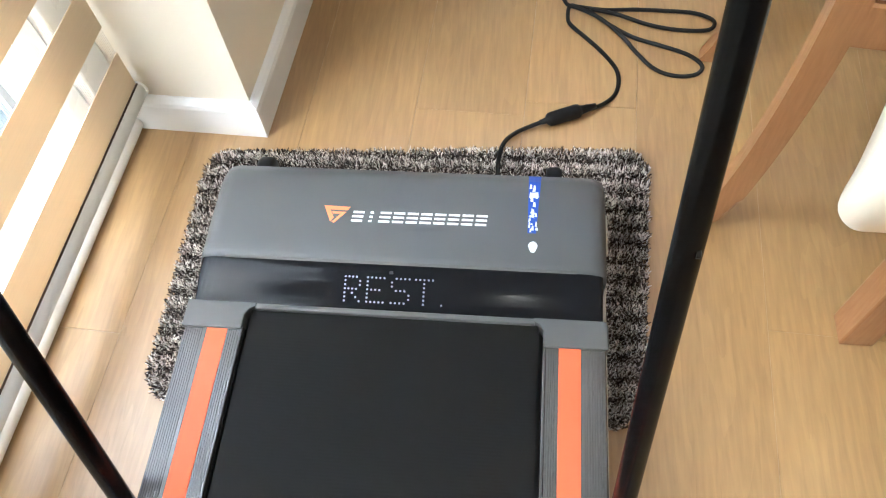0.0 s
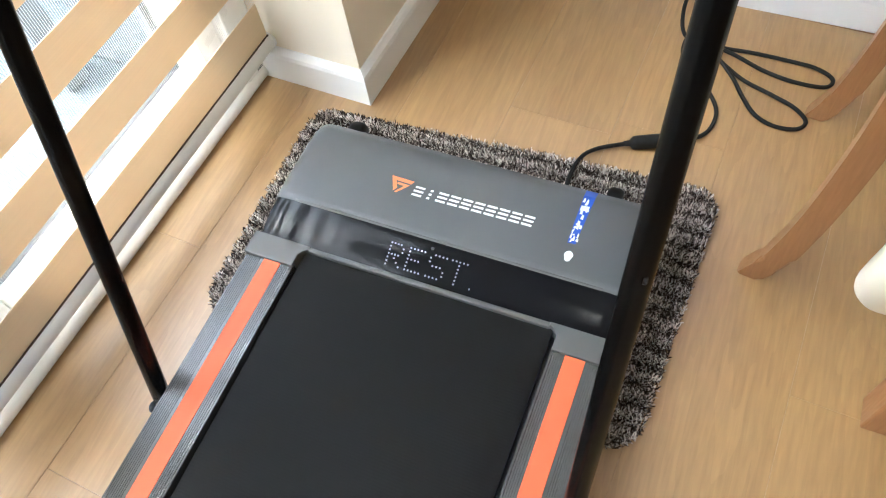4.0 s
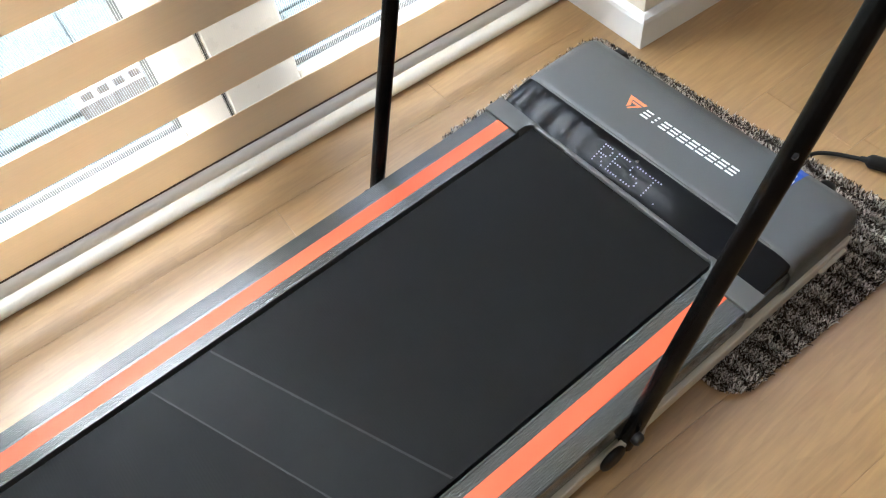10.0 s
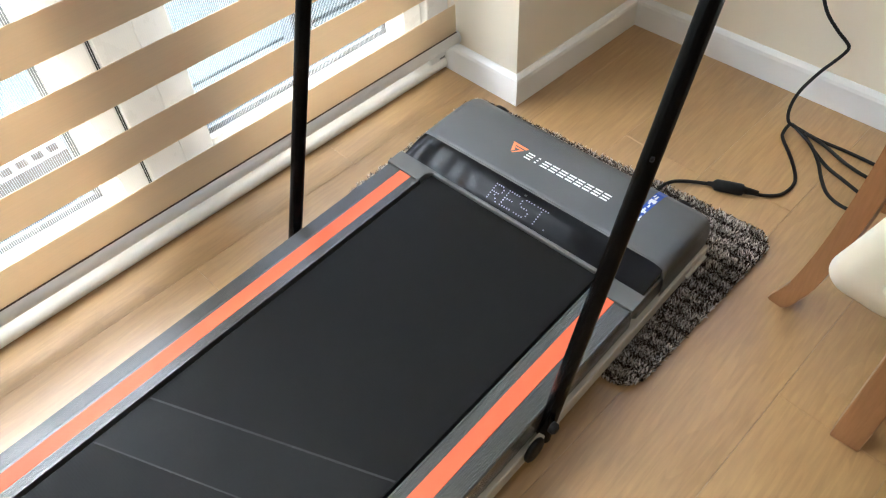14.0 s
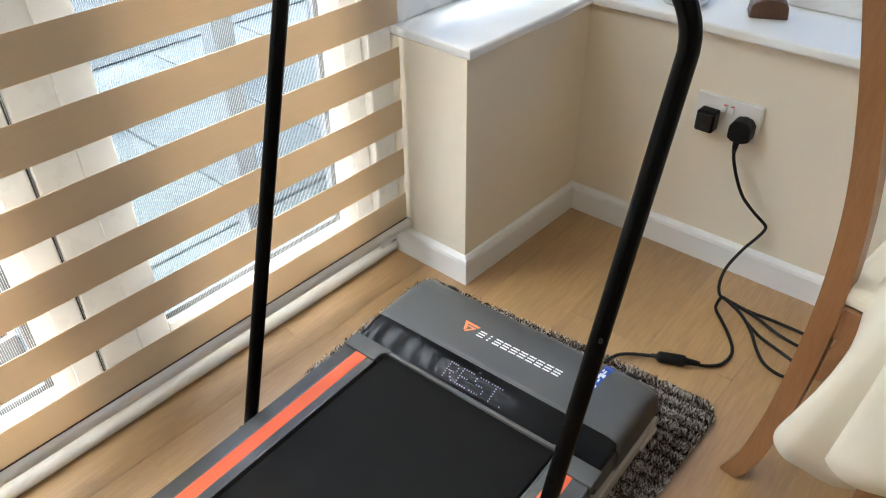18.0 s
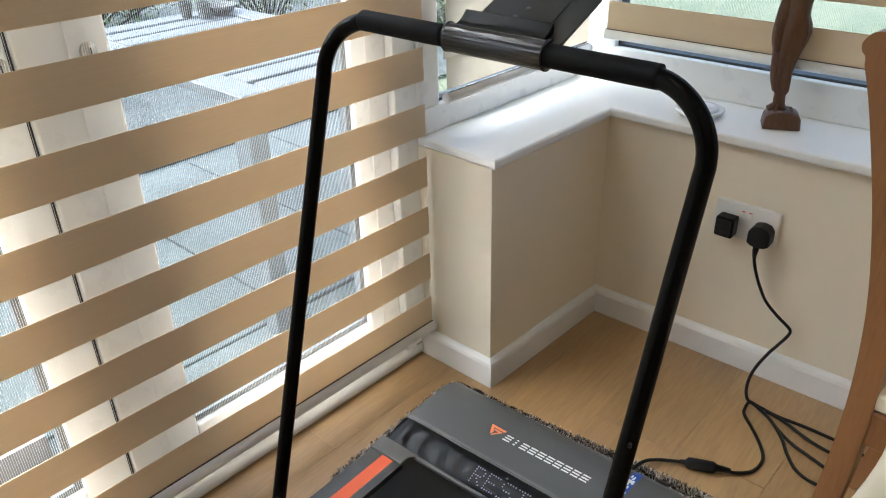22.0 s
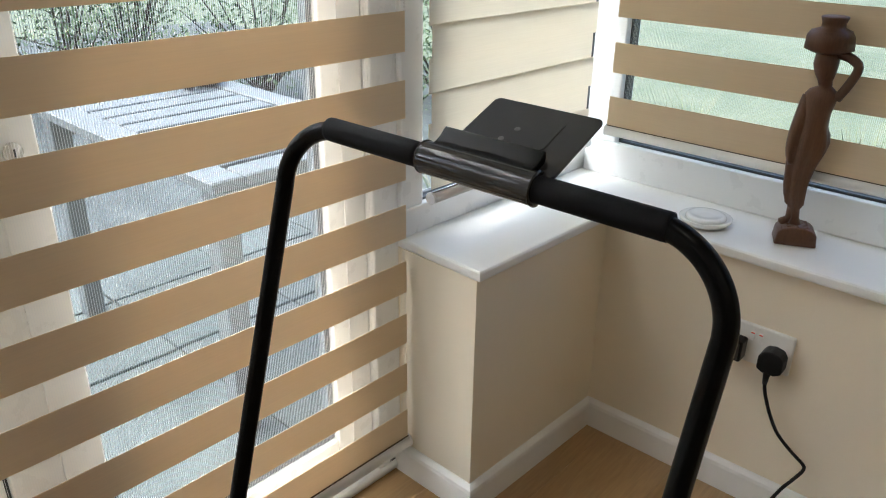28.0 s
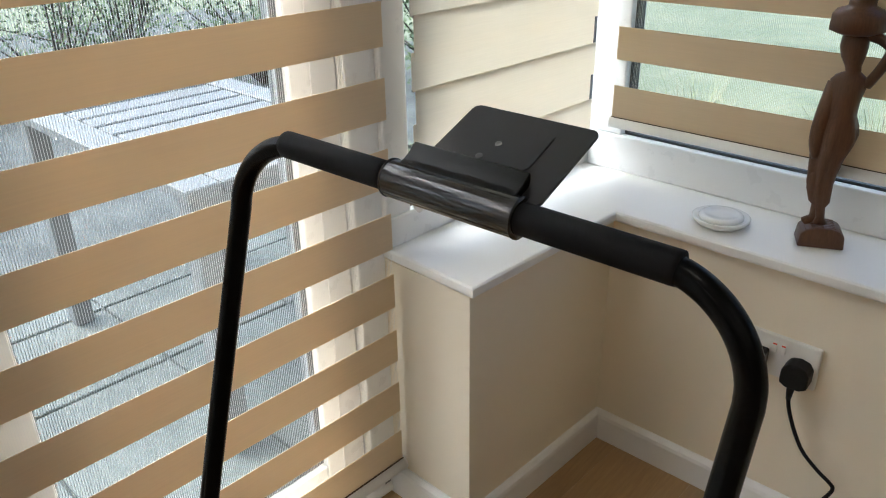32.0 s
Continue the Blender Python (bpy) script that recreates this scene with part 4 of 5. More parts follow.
# the bar sits a little lower and further out on one side
BAR = Matrix.Translation((TOP_X, TOP_Y, TOP_Z)) @ Matrix.Rotation(radians(1.2), 4, "Z") @ Matrix.Rotation(radians(1.25), 4, "Y") @ Matrix.Translation((-TOP_X, -TOP_Y, -TOP_Z))
for ob in list(scene.collection.objects)[BAR_START:]:
    if ob.name.split(".")[0] in {"foam_grip", "crossbar", "holder_clamp", "clamp_ring", "holder_wedge", "holder_plate", "plate_recess", "pad"}:
        ob.data.transform(BAR)

# ---- rug ----
rug = thing("rug", "shaggy brown and beige striped bath mat under the treadmill", "rug")
RUG = [Vector((-0.352, -0.078)), Vector((0.330, -0.076)), Vector((0.356, 0.377)), Vector((-0.357, 0.350))]


def rug_at(u, v):
    return RUG[0].lerp(RUG[1], u).lerp(RUG[3].lerp(RUG[2], u), v)


def in_rug(u, v):
    """Inside the mat with its rounded corners."""
    r, w, h = 0.045, 0.68, 0.42
    x, y = u * w, v * h
    cx, cy = min(max(x, r), w - r), min(max(y, r), h - r)
    return (x - cx) ** 2 + (y - cy) ** 2 <= r * r


outline = []
for cu, cv, a0 in ((0.93, 0.89, 0), (0.07, 0.89, 90), (0.07, 0.11, 180), (0.93, 0.11, 270)):
    for k in range(6):
        a = radians(a0 + 18 * k)
        p = rug_at(cu + 0.062 * math.cos(a), cv + 0.10 * math.sin(a))
        outline.append((p.x, p.y))
part("backing", prism(outline, 0.0005, 0.004), M_BACKING, rug)
verts, faces = [], []
covered = lambda p: abs(p.x) < 0.235 and p.y < 0.225
for k in range(120000):
    u, v = rnd.random(), rnd.random()
    if not in_rug(u, v):
        continue
    p = rug_at(u, v)
    if covered(p):
        continue
    ridge = 0.5 + 0.5 * math.sin(2 * math.pi * p.y / 0.030)
    h = 0.0050 + 0.0075 * ridge + rnd.uniform(-0.001, 0.002)
    a, lean = rnd.uniform(0, 6.283), rnd.uniform(0.002, 0.0065)
    dx, dy = math.cos(a), math.sin(a)
    w = rnd.uniform(0.0006, 0.0010)
    sx, sy = -dy * w, dx * w
    n = len(verts)
    x, y, z = p.x, p.y, 0.003
    mx, my, tx, ty = x + dx * lean * 0.35, y + dy * lean * 0.35, x + dx * lean, y + dy * lean
    verts += [(x - sx, y - sy, z), (x + sx, y + sy, z), (mx + sx, my + sy, z + h * 0.65), (mx - sx, my - sy, z + h * 0.65), (tx + sx * 0.7, ty + sy * 0.7, z + h), (tx - sx * 0.7, ty - sy * 0.7, z + h)]
    faces += [(n, n + 1, n + 2, n + 3), (n + 3, n + 2, n + 4, n + 5)]
tagged(sheet("pile", verts, faces, M_TUFT, rug, "mottled brown and beige tufts in ridged stripes"), kind="stuff")

# ---- mains cable ----
cable = thing("power_cable", "black mains cable looped on the floor, plugged into the wall socket", "power cable")
C = 0.0042
run = [(0.136, 0.240, 0.030), (0.130, 0.262, 0.028), (0.121, 0.300, 0.022), (0.119, 0.345, 0.016), (0.126, 0.382, 0.012), (0.144, 0.406, 0.008), (0.172, 0.422, 0.009), (0.192, 0.431, 0.010)]
part("treadmill_lead", swept(smoothed(run, 6), 0.0036, 10), M_RUBBER, cable, smooth=True)
d0, d1 = Vector((0.188, 0.4285, 0.0115)), Vector((0.266, 0.4620, 0.0115))
way = (d1 - d0).normalized()
prof_c = [(-0.006, 0.0042), (0.004, 0.0052), (0.006, 0.0078), (0.010, 0.0112), (0.015, 0.0118), (0.056, 0.0122), (0.062, 0.0112), (0.064, 0.0082), (0.068, 0.0074), (0.080, 0.0062), (0.092, 0.0044)]
part("connector", swept([d0 + way * a for a, _ in prof_c], [r for _, r in prof_c], 14), M_RUBBER, cable, "moulded black inline connector", True)
run = [(0.262, 0.4600, 0.008), (0.285, 0.473, 0.006), (0.305, 0.496, C), (0.312, 0.527, C), (0.307, 0.556, C), (0.285, 0.592, C), (0.258, 0.625, C), (0.234, 0.652, C), (0.226, 0.668, 0.006), (0.228, 0.690, 0.016), (0.245, 0.692, 0.013), (0.290, 0.693, 0.006), (0.345, 0.697, C), (0.400, 0.695, C), (0.450, 0.690, C), (0.480, 0.672, C), (0.470, 0.650, C), (0.420, 0.648, C), (0.367, 0.660, C), (0.310, 0.682, 0.007), (0.262, 0.690, 0.011)]
part("mains_lead", swept(smoothed(run, 6), 0.0036, 10), M_RUBBER, cable, smooth=True)
run = [(0.262, 0.686, 0.010), (0.300, 0.655, 0.006), (0.340, 0.628, C), (0.385, 0.610, C), (0.430, 0.590, C), (0.452, 0.565, C), (0.440, 0.545, C), (0.405, 0.541, C), (0.372, 0.556, C), (0.345, 0.590, C), (0.320, 0.630, 0.005), (0.285, 0.665, 0.010), (0.245, 0.686, 0.015), (0.222, 0.690, 0.022), (0.210, 0.712, 0.040), (0.209, 0.746, 0.062), (0.222, 0.788, 0.090), (0.237, 0.803, 0.115), (0.249, 0.809, 0.138), (0.252, 0.811, 0.152), (0.245, 0.809, 0.163), (0.221, 0.803, 0.184), (0.191, 0.799, 0.214), (0.171, 0.798, 0.248), (0.157, 0.798, 0.280), (0.149, 0.798, 0.305), (0.147, 0.798, 0.324)]
part("mains_lead", swept(smoothed(run, 6), 0.0036, 10), M_RUBBER, cable, smooth=True)
outline = [(-0.024, -0.017), (-0.024, 0.010), (-0.016, 0.022), (0.0, 0.026), (0.016, 0.022), (0.024, 0.010), (0.024, -0.017), (0.012, -0.024), (-0.012, -0.024)]
plug = part("plug", prism([(0.150 + a, 0.366 + b) for a, b in outline], 0.788, 0.8235, axis=1, bevel=0.003), M_RUBBER, cable, "black three-pin mains plug")
part("plug_sleeve", swept([(0.1475, 0.798, 0.347), (0.147, 0.798, 0.332), (0.147, 0.798, 0.314)], [0.0075, 0.0065, 0.0045], 12), M_RUBBER, plug, smooth=True)

# ---- socket and charger ----
ROOM_START = so_far()
sock = thing("wall_socket", "white double wall socket with two switches", "wall socket")
part("face_plate", slab((0.034, 0.842, 0.333), (0.180, 0.8525, 0.419), 0.003, 2), M_SOCKET, sock)
for x in (0.100, 0.116):
    sw = part("switch", slab((x - 0.0045, 0.838, 0.385), (x + 0.0045, 0.843, 0.406), 0.0015), M_SOCKET, sock)
    part("switch_mark", slab((x - 0.0035, 0.8375, 0.4025), (x + 0.0035, 0.8390, 0.4050)), M_RED, sw)
usb = thing("usb_charger", "small black usb charger plugged into the socket", "usb charger")
part("charger_body", slab((0.051, 0.809, 0.342), (0.093, 0.842, 0.390), 0.005, 3), M_GLOSS, usb)
part("charger_face", slab((0.0555, 0.8075, 0.347), (0.0885, 0.8095, 0.385), 0.0008), M_PLATE, usb)
part("usb_port", slab((0.066, 0.8070, 0.354), (0.078, 0.8080, 0.359)), M_RAIL_EDGE, usb)

# ---- on the sill ----
puck = thing("round_trinket", "white round ceramic dish with a raised centre on the sill", "dish")
part("dish", lathe([(0.036, 0), (0.046, 0.003), (0.053, 0.010), (0.0545, 0.015), (0.052, 0.0165), (0.047, 0.0155), (0.044, 0.0135)], 40, (-0.066, 0.911, SILL_Z)), M_PUCK, puck, smooth=True)
part("dish_centre", lathe([(0.042, 0.012), (0.042, 0.017), (0.039, 0.0205), (0.031, 0.0215), (0.0295, 0.0195), (0.012, 0.0190), (0.001, 0.0190)], 40, (-0.066, 0.911, SILL_Z)), M_PUCK, puck, "raised round centre", True)

# carved figure: one plain turned and lofted body
bm = bmesh.new()
SX, SY, SZ = 0.105, 0.946, SILL_Z


def ellipse_ring(z, cx, cy, rx, ry, sides=36):
    deep = 0.11 if 0.07 < z < 0.23 else 0.0
    ring = []
    for k in range(sides):
        a = 2 * math.pi * k / sides
        fold = 1 + deep * math.cos(6 * a + 14 * z)
        ring.append(bm.verts.new((SX + cx + 0.9 * rx * fold * math.cos(a), SY + cy + ry * fold * math.sin(a), SZ + z)))
    return ring


def loft(rows, sides=36):
    rings = [ellipse_ring(*row, sides) for row in rows]
    for a, b in zip(rings, rings[1:]):
        for k in range(sides):
            bm.faces.new((a[k], a[(k + 1) % sides], b[(k + 1) % sides], b[k]))
    bm.faces.new(rings[0][::-1])
    bm.faces.new(rings[-1])


loft([(0.034, -0.004, 0.0, 0.016, 0.014), (0.050, -0.006, 0, 0.008, 0.009), (0.068, -0.010, 0, 0.010, 0.010), (0.080, -0.014, 0, 0.020, 0.016), (0.098, -0.017, 0, 0.023, 0.018), (0.116, -0.019, 0, 0.025, 0.019), (0.135, -0.018, 0, 0.027, 0.021), (0.160, -0.016, 0, 0.031, 0.023), (0.185, -0.012, 0, 0.036, 0.025), (0.205, -0.010, 0, 0.038, 0.026), (0.222, -0.010, 0, 0.035, 0.024), (0.240, -0.010, 0, 0.029, 0.020), (0.262, -0.009, 0, 0.028, 0.019), (0.282, -0.008, 0, 0.031, 0.019), (0.296, -0.007, 0, 0.033, 0.017), (0.305, -0.006, 0, 0.026, 0.014), (0.312, -0.004, 0, 0.013, 0.012), (0.322, -0.006, -0.002, 0.014, 0.014), (0.336, -0.008, -0.004, 0.020, 0.020), (0.352, -0.010, -0.003, 0.024, 0.023), (0.366, -0.011, 0, 0.023, 0.023), (0.374, -0.012, 0, 0.020, 0.020)])
loft([(0.372, -0.012, 0, 0.030, 0.029), (0.379, -0.012, 0, 0.049, 0.045), (0.401, -0.013, 0, 0.047, 0.044), (0.410, -0.013, 0, 0.040, 0.038), (0.416, -0.012, 0, 0.024, 0.024), (0.424, -0.012, 0, 0.023, 0.023), (0.434, -0.012, 0, 0.027, 0.027), (0.436, -0.012, 0, 0.024, 0.024)], 10)
swept(smoothed([(SX + 0.020, SY, SZ + 0.292), (SX + 0.036, SY - 0.002, SZ + 0.322), (SX + 0.045, SY - 0.002, SZ + 0.352), (SX + 0.030, SY, SZ + 0.366), (SX + 0.008, SY, SZ + 0.372)], 4), 0.0085, 10, into=bm)
swept(smoothed([(SX - 0.030, SY, SZ + 0.292), (SX - 0.031, SY - 0.006, SZ + 0.262), (SX - 0.033, SY - 0.012, SZ + 0.225), (SX - 0.034, SY - 0.014, SZ + 0.190), (SX - 0.030, SY - 0.010, SZ + 0.160)], 4), [0.010 + 0.004 * math.sin(k / 16 * math.pi) for k in range(17)], 10, into=bm)
swept([(SX - 0.026, SY, SZ + 0.034), (SX - 0.018, SY, SZ + 0.048), (SX - 0.016, SY, SZ + 0.075)], [0.013, 0.007, 0.009], 10, into=bm)
swept([(SX - 0.022, SY - 0.006, SZ + 0.150), (SX - 0.027, SY - 0.008, SZ + 0.128), (SX - 0.026, SY - 0.006, SZ + 0.104), (SX - 0.026, SY, SZ + 0.088)], [0.008, 0.012, 0.012, 0.008], 10, into=bm)
foot = prism([(-0.039, 0.0), (0.039, 0.0), (0.036, 0.026), (0.028, 0.034), (0.012, 0.039), (-0.012, 0.039), (-0.028, 0.034), (-0.036, 0.026)], -0.027, 0.027, axis=1, bevel=0.003)
for k in range(9):
    x = -0.028 + k * 0.007
    bmesh.ops.create_cube(foot, size=1, matrix=Matrix.Translation((x, 0, 0.0365 - 0.006 * (x / 0.028) ** 2)) @ Matrix.Diagonal((0.0028, 0.046, 0.0055, 1)))
for k in range(6):
    bmesh.ops.create_cube(foot, size=1, matrix=Matrix.Translation((0, -0.019 + k * 0.0076, 0.0355)) @ Matrix.Diagonal((0.040, 0.0026, 0.0075, 1)))
foot.transform(Matrix.Translation((SX, SY, SZ)) @ Matrix.Rotation(radians(26), 4, "Z"))
tmp = bpy.data.meshes.new("tmp")
foot.to_mesh(tmp)
foot.free()
bm.from_mesh(tmp)
bpy.data.meshes.remove(tmp)
bmesh.ops.recalc_face_normals(bm, faces=bm.faces[:])
fig = part("carved_figure", bm, M_STATUE, None, "", True)
tagged(fig, "carved dark wooden figure with a pot, standing on the sill", "figurine")


turn_with_room(ROOM_START)

# ---- chairs ----
def curved_post(bm, foot, u, v, line, width, top_round=True):
    """A sawn, curved post: line gives (height, shift along u, depth); rounded at the top."""
    rows = []
    line = [Vector(q) for q in line]
    path = smoothed(line, 6)
    for q in path:
        z, a, d = q
        ring = []
        for sv, su in ((-1, -1), (1, -1), (1, 1), (-1, 1)):
            p = Vector(foot) + Vector((*u, 0)) * (a + su * d / 2 + d / 2) + Vector((*v, 0)) * (sv * width / 2) + Vector((0, 0, z))
            ring.append(bm.verts.new(p))
        rows.append(ring)
    for a, b in zip(rows, rows[1:]):
        for k in range(4):
            bm.faces.new((a[k], a[(k + 1) % 4], b[(k + 1) % 4], b[k]))
    bm.faces.new(rows[0][::-1])
    bm.faces.new(rows[-1])
    long = [e for e in bm.edges if abs(e.verts[0].co.z - e.verts[1].co.z) > 0.004]
    bmesh.ops.bevel(bm, geom=long, offset=0.005, segments=2, affect="EDGES", profile=0.5)
    bmesh.ops.recalc_face_normals(bm, faces=bm.faces[:])
    return bm


POST = [(0.0, 0.0, 0.0328), (0.06, 0.022, 0.0361), (0.14, 0.037, 0.035), (0.24, 0.048, 0.035), (0.36, 0.055, 0.035), (0.48, 0.055, 0.035), (0.6, 0.045, 0.0344), (0.72, 0.022, 0.0328), (0.84, -0.01, 0.0328), (0.9, -0.03, 0.0328), (0.922, -0.038, 0.0312), (0.936, -0.03, 0.0213), (0.94, -0.022, 0.0098)]


def chair(foot, az, seat_w, label):
    u = Vector((math.cos(radians(az)), math.sin(radians(az))))
    v = Vector((-u.y, u.x))
    c = thing("dining_chair", label, "chair", "dining chairs")
    for k in (0, 1):
        f = (foot[0] + v.x * seat_w * k, foot[1] + v.y * seat_w * k, 0.0)
        part("back_post", curved_post(bmesh.new(), f, u, v, POST, 0.027), M_CHAIR, c, "curved honey-brown wooden back post")
        bm = slab((-0.02, -0.018, 0), (0.02, 0.018, 0.43), 0.004, 2)
        q = Vector(f[:2]) + u * 0.47
        bm.transform(Matrix.Translation((q.x, q.y, 0)) @ Matrix.Rotation(radians(az), 4, "Z"))
        part("front_leg", bm, M_CHAIR, c)
        bm = slab((0.085, -0.011, 0.375), (0.455, 0.011, 0.435), 0.003)
        bm.transform(Matrix.Translation(f) @ Matrix.Rotation(radians(az), 4, "Z"))
        part("side_rail", bm, M_CHAIR, c)
    base = Matrix.Translation((foot[0], foot[1], 0)) @ Matrix.Rotation(radians(az), 4, "Z")
    for nm, lo, hi in (("rear_rail", (0.068, 0.018, 0.375), (0.092, seat_w - 0.018, 0.435)), ("front_rail", (0.455, 0.018, 0.375), (0.478, seat_w - 0.018, 0.435)), ("back_slat", (0.040, 0.017, 0.66), (0.058, seat_w - 0.017, 0.72)), ("top_slat", (-0.005, 0.017, 0.82), (0.013, seat_w - 0.017, 0.90))):
        bm = slab(lo, hi, 0.004, 2)
        bm.transform(base)
        part(nm, bm, M_CHAIR, c)
    bm = slab((0.075, -0.012, 0.436), (0.490, seat_w + 0.012, 0.468), 0.012, 3)
    bm.transform(base)
    part("seat", bm, M_CLOTH, c, "cream padded seat")
    return c, base


chair((0.403, 0.262), -8, 0.335, "honey-brown wooden dining chair with curved back posts")


def draped(rows, thick=0.004):
    """A hanging cloth from rows of points, given some thickness."""
    bm = bmesh.new()
    grid = [[bm.verts.new(p) for p in row] for row in rows]
    for a, b in zip(grid, grid[1:]):
        for k in range(len(a) - 1):
            bm.faces.new((a[k], a[k + 1], b[k + 1], b[k]))
    bmesh.ops.recalc_face_normals(bm, faces=bm.faces[:])
    bmesh.ops.solidify(bm, geom=bm.faces[:], thickness=thick)
    return bm


# ---- dining table and its cloth ----
TX, TY, TW, TD, TZ = 0.577, 0.052, 1.30, 0.76, 0.742
table = thing("dining_table", "honey-brown wooden dining table under a cream cloth", "table")
part("tabletop", slab((TX, TY, TZ - 0.024), (TX + TW, TY + TD, TZ), 0.004, 2), M_CHAIR, table)
for lx in (TX + 0.017, TX + TW - 0.062):
    for ly in (TY + 0.014, TY + TD - 0.059):
        part("leg", slab((lx, ly, 0.0), (lx + 0.045, ly + 0.045, TZ - 0.024), 0.003, 2), M_CHAIR, table)
for y in (TY + 0.022, TY + TD - 0.042):
    part("apron", slab((TX + 0.062, y, TZ - 0.094), (TX + TW - 0.062, y + 0.02, TZ - 0.024), 0.002), M_CHAIR, table)
for x in (TX + 0.025, TX + TW - 0.045):
    part("apron", slab((x, TY + 0.059, TZ - 0.094), (x + 0.02, TY + TD - 0.059, TZ - 0.024), 0.002), M_CHAIR, table)

cloth = thing("tablecloth", "cream cotton tablecloth hanging in soft folds over the table", "tablecloth")
part("cloth_top", slab((TX - 0.003, TY - 0.003, TZ), (TX + TW + 0.003, TY + TD + 0.003, TZ + 0.003), 0.001), M_CLOTH, cloth)
# hem and rim run together from the wall side, round the near corner and along the room side
hem = [(0.545, 0.78, 0.500), (0.540, 0.60, 0.500), (0.530, 0.46, 0.490), (0.545, 0.34, 0.480), (0.515, 0.25, 0.455), (0.520, 0.17, 0.410), (0.498, 0.10, 0.345), (0.480, 0.062, 0.312), (0.496, 0.048, 0.292), (0.530, 0.052, 0.280), (0.568, 0.060, 0.270), (0.610, 0.078, 0.274), (0.628, 0.064, 0.300), (0.594, 0.034, 0.335), (0.548, 0.010, 0.360), (0.585, -0.012, 0.360), (0.66, -0.004, 0.380), (0.74, 0.006, 0.410), (0.84, -0.020, 0.440), (1.00, 0.004, 0.450), (1.20, -0.018, 0.450), (1.45, 0.004, 0.450), (1.86, -0.01, 0.450)]
rim = [(0.572, 0.78), (0.572, 0.60), (0.572, 0.46), (0.572, 0.34), (0.572, 0.25), (0.572, 0.17), (0.572, 0.10), (0.572, 0.070), (0.572, 0.058), (0.572, 0.050), (0.573, 0.044), (0.5735, 0.040), (0.574, 0.036), (0.574, 0.032), (0.575, 0.028), (0.585, 0.027), (0.66, 0.027), (0.74, 0.027), (0.84, 0.027), (1.00, 0.027), (1.20, 0.027), (1.45, 0.027), (1.86, 0.027)]
low, high = smoothed([(x + 0.002, y + 0.022, z) for x, y, z in hem], 5), smoothed([(x + 0.002, y + 0.022, TZ + 0.002) for x, y in rim], 5)
rows = []
for k in range(15):
    q = k / 14
    row = []
    for a, b in zip(high, low):
        p = a.lerp(b, q)
        flat = a.lerp(b, q ** 1.5)
        row.append(Vector((flat.x, flat.y, p.z)))
    rows.append(row)
part("hanging_cloth", draped(rows, 0.0022), M_CLOTH, cloth, "hanging folds down to a plain hem", True)

# ---- floor boards ----
ROOM_START = so_far()
BW = 0.183
floor = thing("floor", "pale oak plank floor with fine bevelled joints", "floor", kind="structure")
part("underlay", slab((-0.60, FAR_Y, -0.06), (FAR_X, WALL_Y + 0.02, -0.012)), M_CHAIR, floor)
meshes = {}


def plank(x0, x1, y0, y1):
    g = 0.00015
    w, d = round(x1 - x0, 4), round(y1 - y0, 4)
    if (w, d) not in meshes:
        bm = slab((g, g, -0.012), (w - g, d - g, 0.0), 0.0)
        bmesh.ops.bevel(bm, geom=[e for e in bm.edges if e.verts[0].co.z > -0.001 and e.verts[1].co.z > -0.001], offset=0.0005, segments=1, affect="EDGES")
        me = bpy.data.meshes.new("plank")
        bm.to_mesh(me)
        bm.free()
        me.materials.append(M_FLOOR)
        meshes[(w, d)] = me
    ob = new("plank", meshes[(w, d)])
    ob.parent, ob.location = floor, (x0, y0, 0)


joints = {-1: 0.013, 5: 0.120, 4: -0.42, 3: 0.50, 2: -0.75, 1: 0.30, 0: -0.38, 6: -0.30}
for k in range(-1, 40):
    x0 = 0.540 + (k - 5) * BW
    x1 = min(x0 + BW, FAR_X)
    if x0 >= FAR_X:
        break
    first = joints.get(k, rnd.uniform(-0.6, 0.6))
    cuts = [FAR_Y] + [first + n * 1.22 for n in range(-6, 3) if FAR_Y + 0.2 < first + n * 1.22 < WALL_Y - 0.05] + [WALL_Y]
    for y0, y1 in zip(cuts, cuts[1:]):
        plank(max(x0, -0.558) if k == -1 else x0, x1, y0, y1)

# ---- garden ----
GZ = -0.13
tagged(sheet("ground", [(-400, -400, GZ - 0.03), (400, -400, GZ - 0.03), (400, 400, GZ - 0.03), (-400, 400, GZ - 0.03)], [(0, 1, 2, 3)], M_LAWN), "green lawn behind the house", "ground", kind="structure")
patio = thing("patio", "grey paving slabs outside the patio doors", "patio", kind="structure")
part("bed", slab((-2.45, -3.2, GZ - 0.06), (-0.60, 2.3, GZ - 0.012)), M_GRAVEL, patio)
for i in range(4):
    for j in range(12):
        x1, y0 = -0.60 - i * 0.45, -3.2 + j * 0.45
        part("slab", slab((x1 - 0.442, y0 + 0.004, GZ - 0.03), (x1 - 0.004, y0 + 0.446, GZ + rnd.uniform(-0.002, 0.002)), 0.003), M_SLAB, patio)
tagged(part("gravel_bed", slab((-8.0, -5.0, GZ - 0.05), (-2.45, 4.5, GZ - 0.005)), M_GRAVEL), "grey gravel beyond the paving", "gravel", kind="structure")

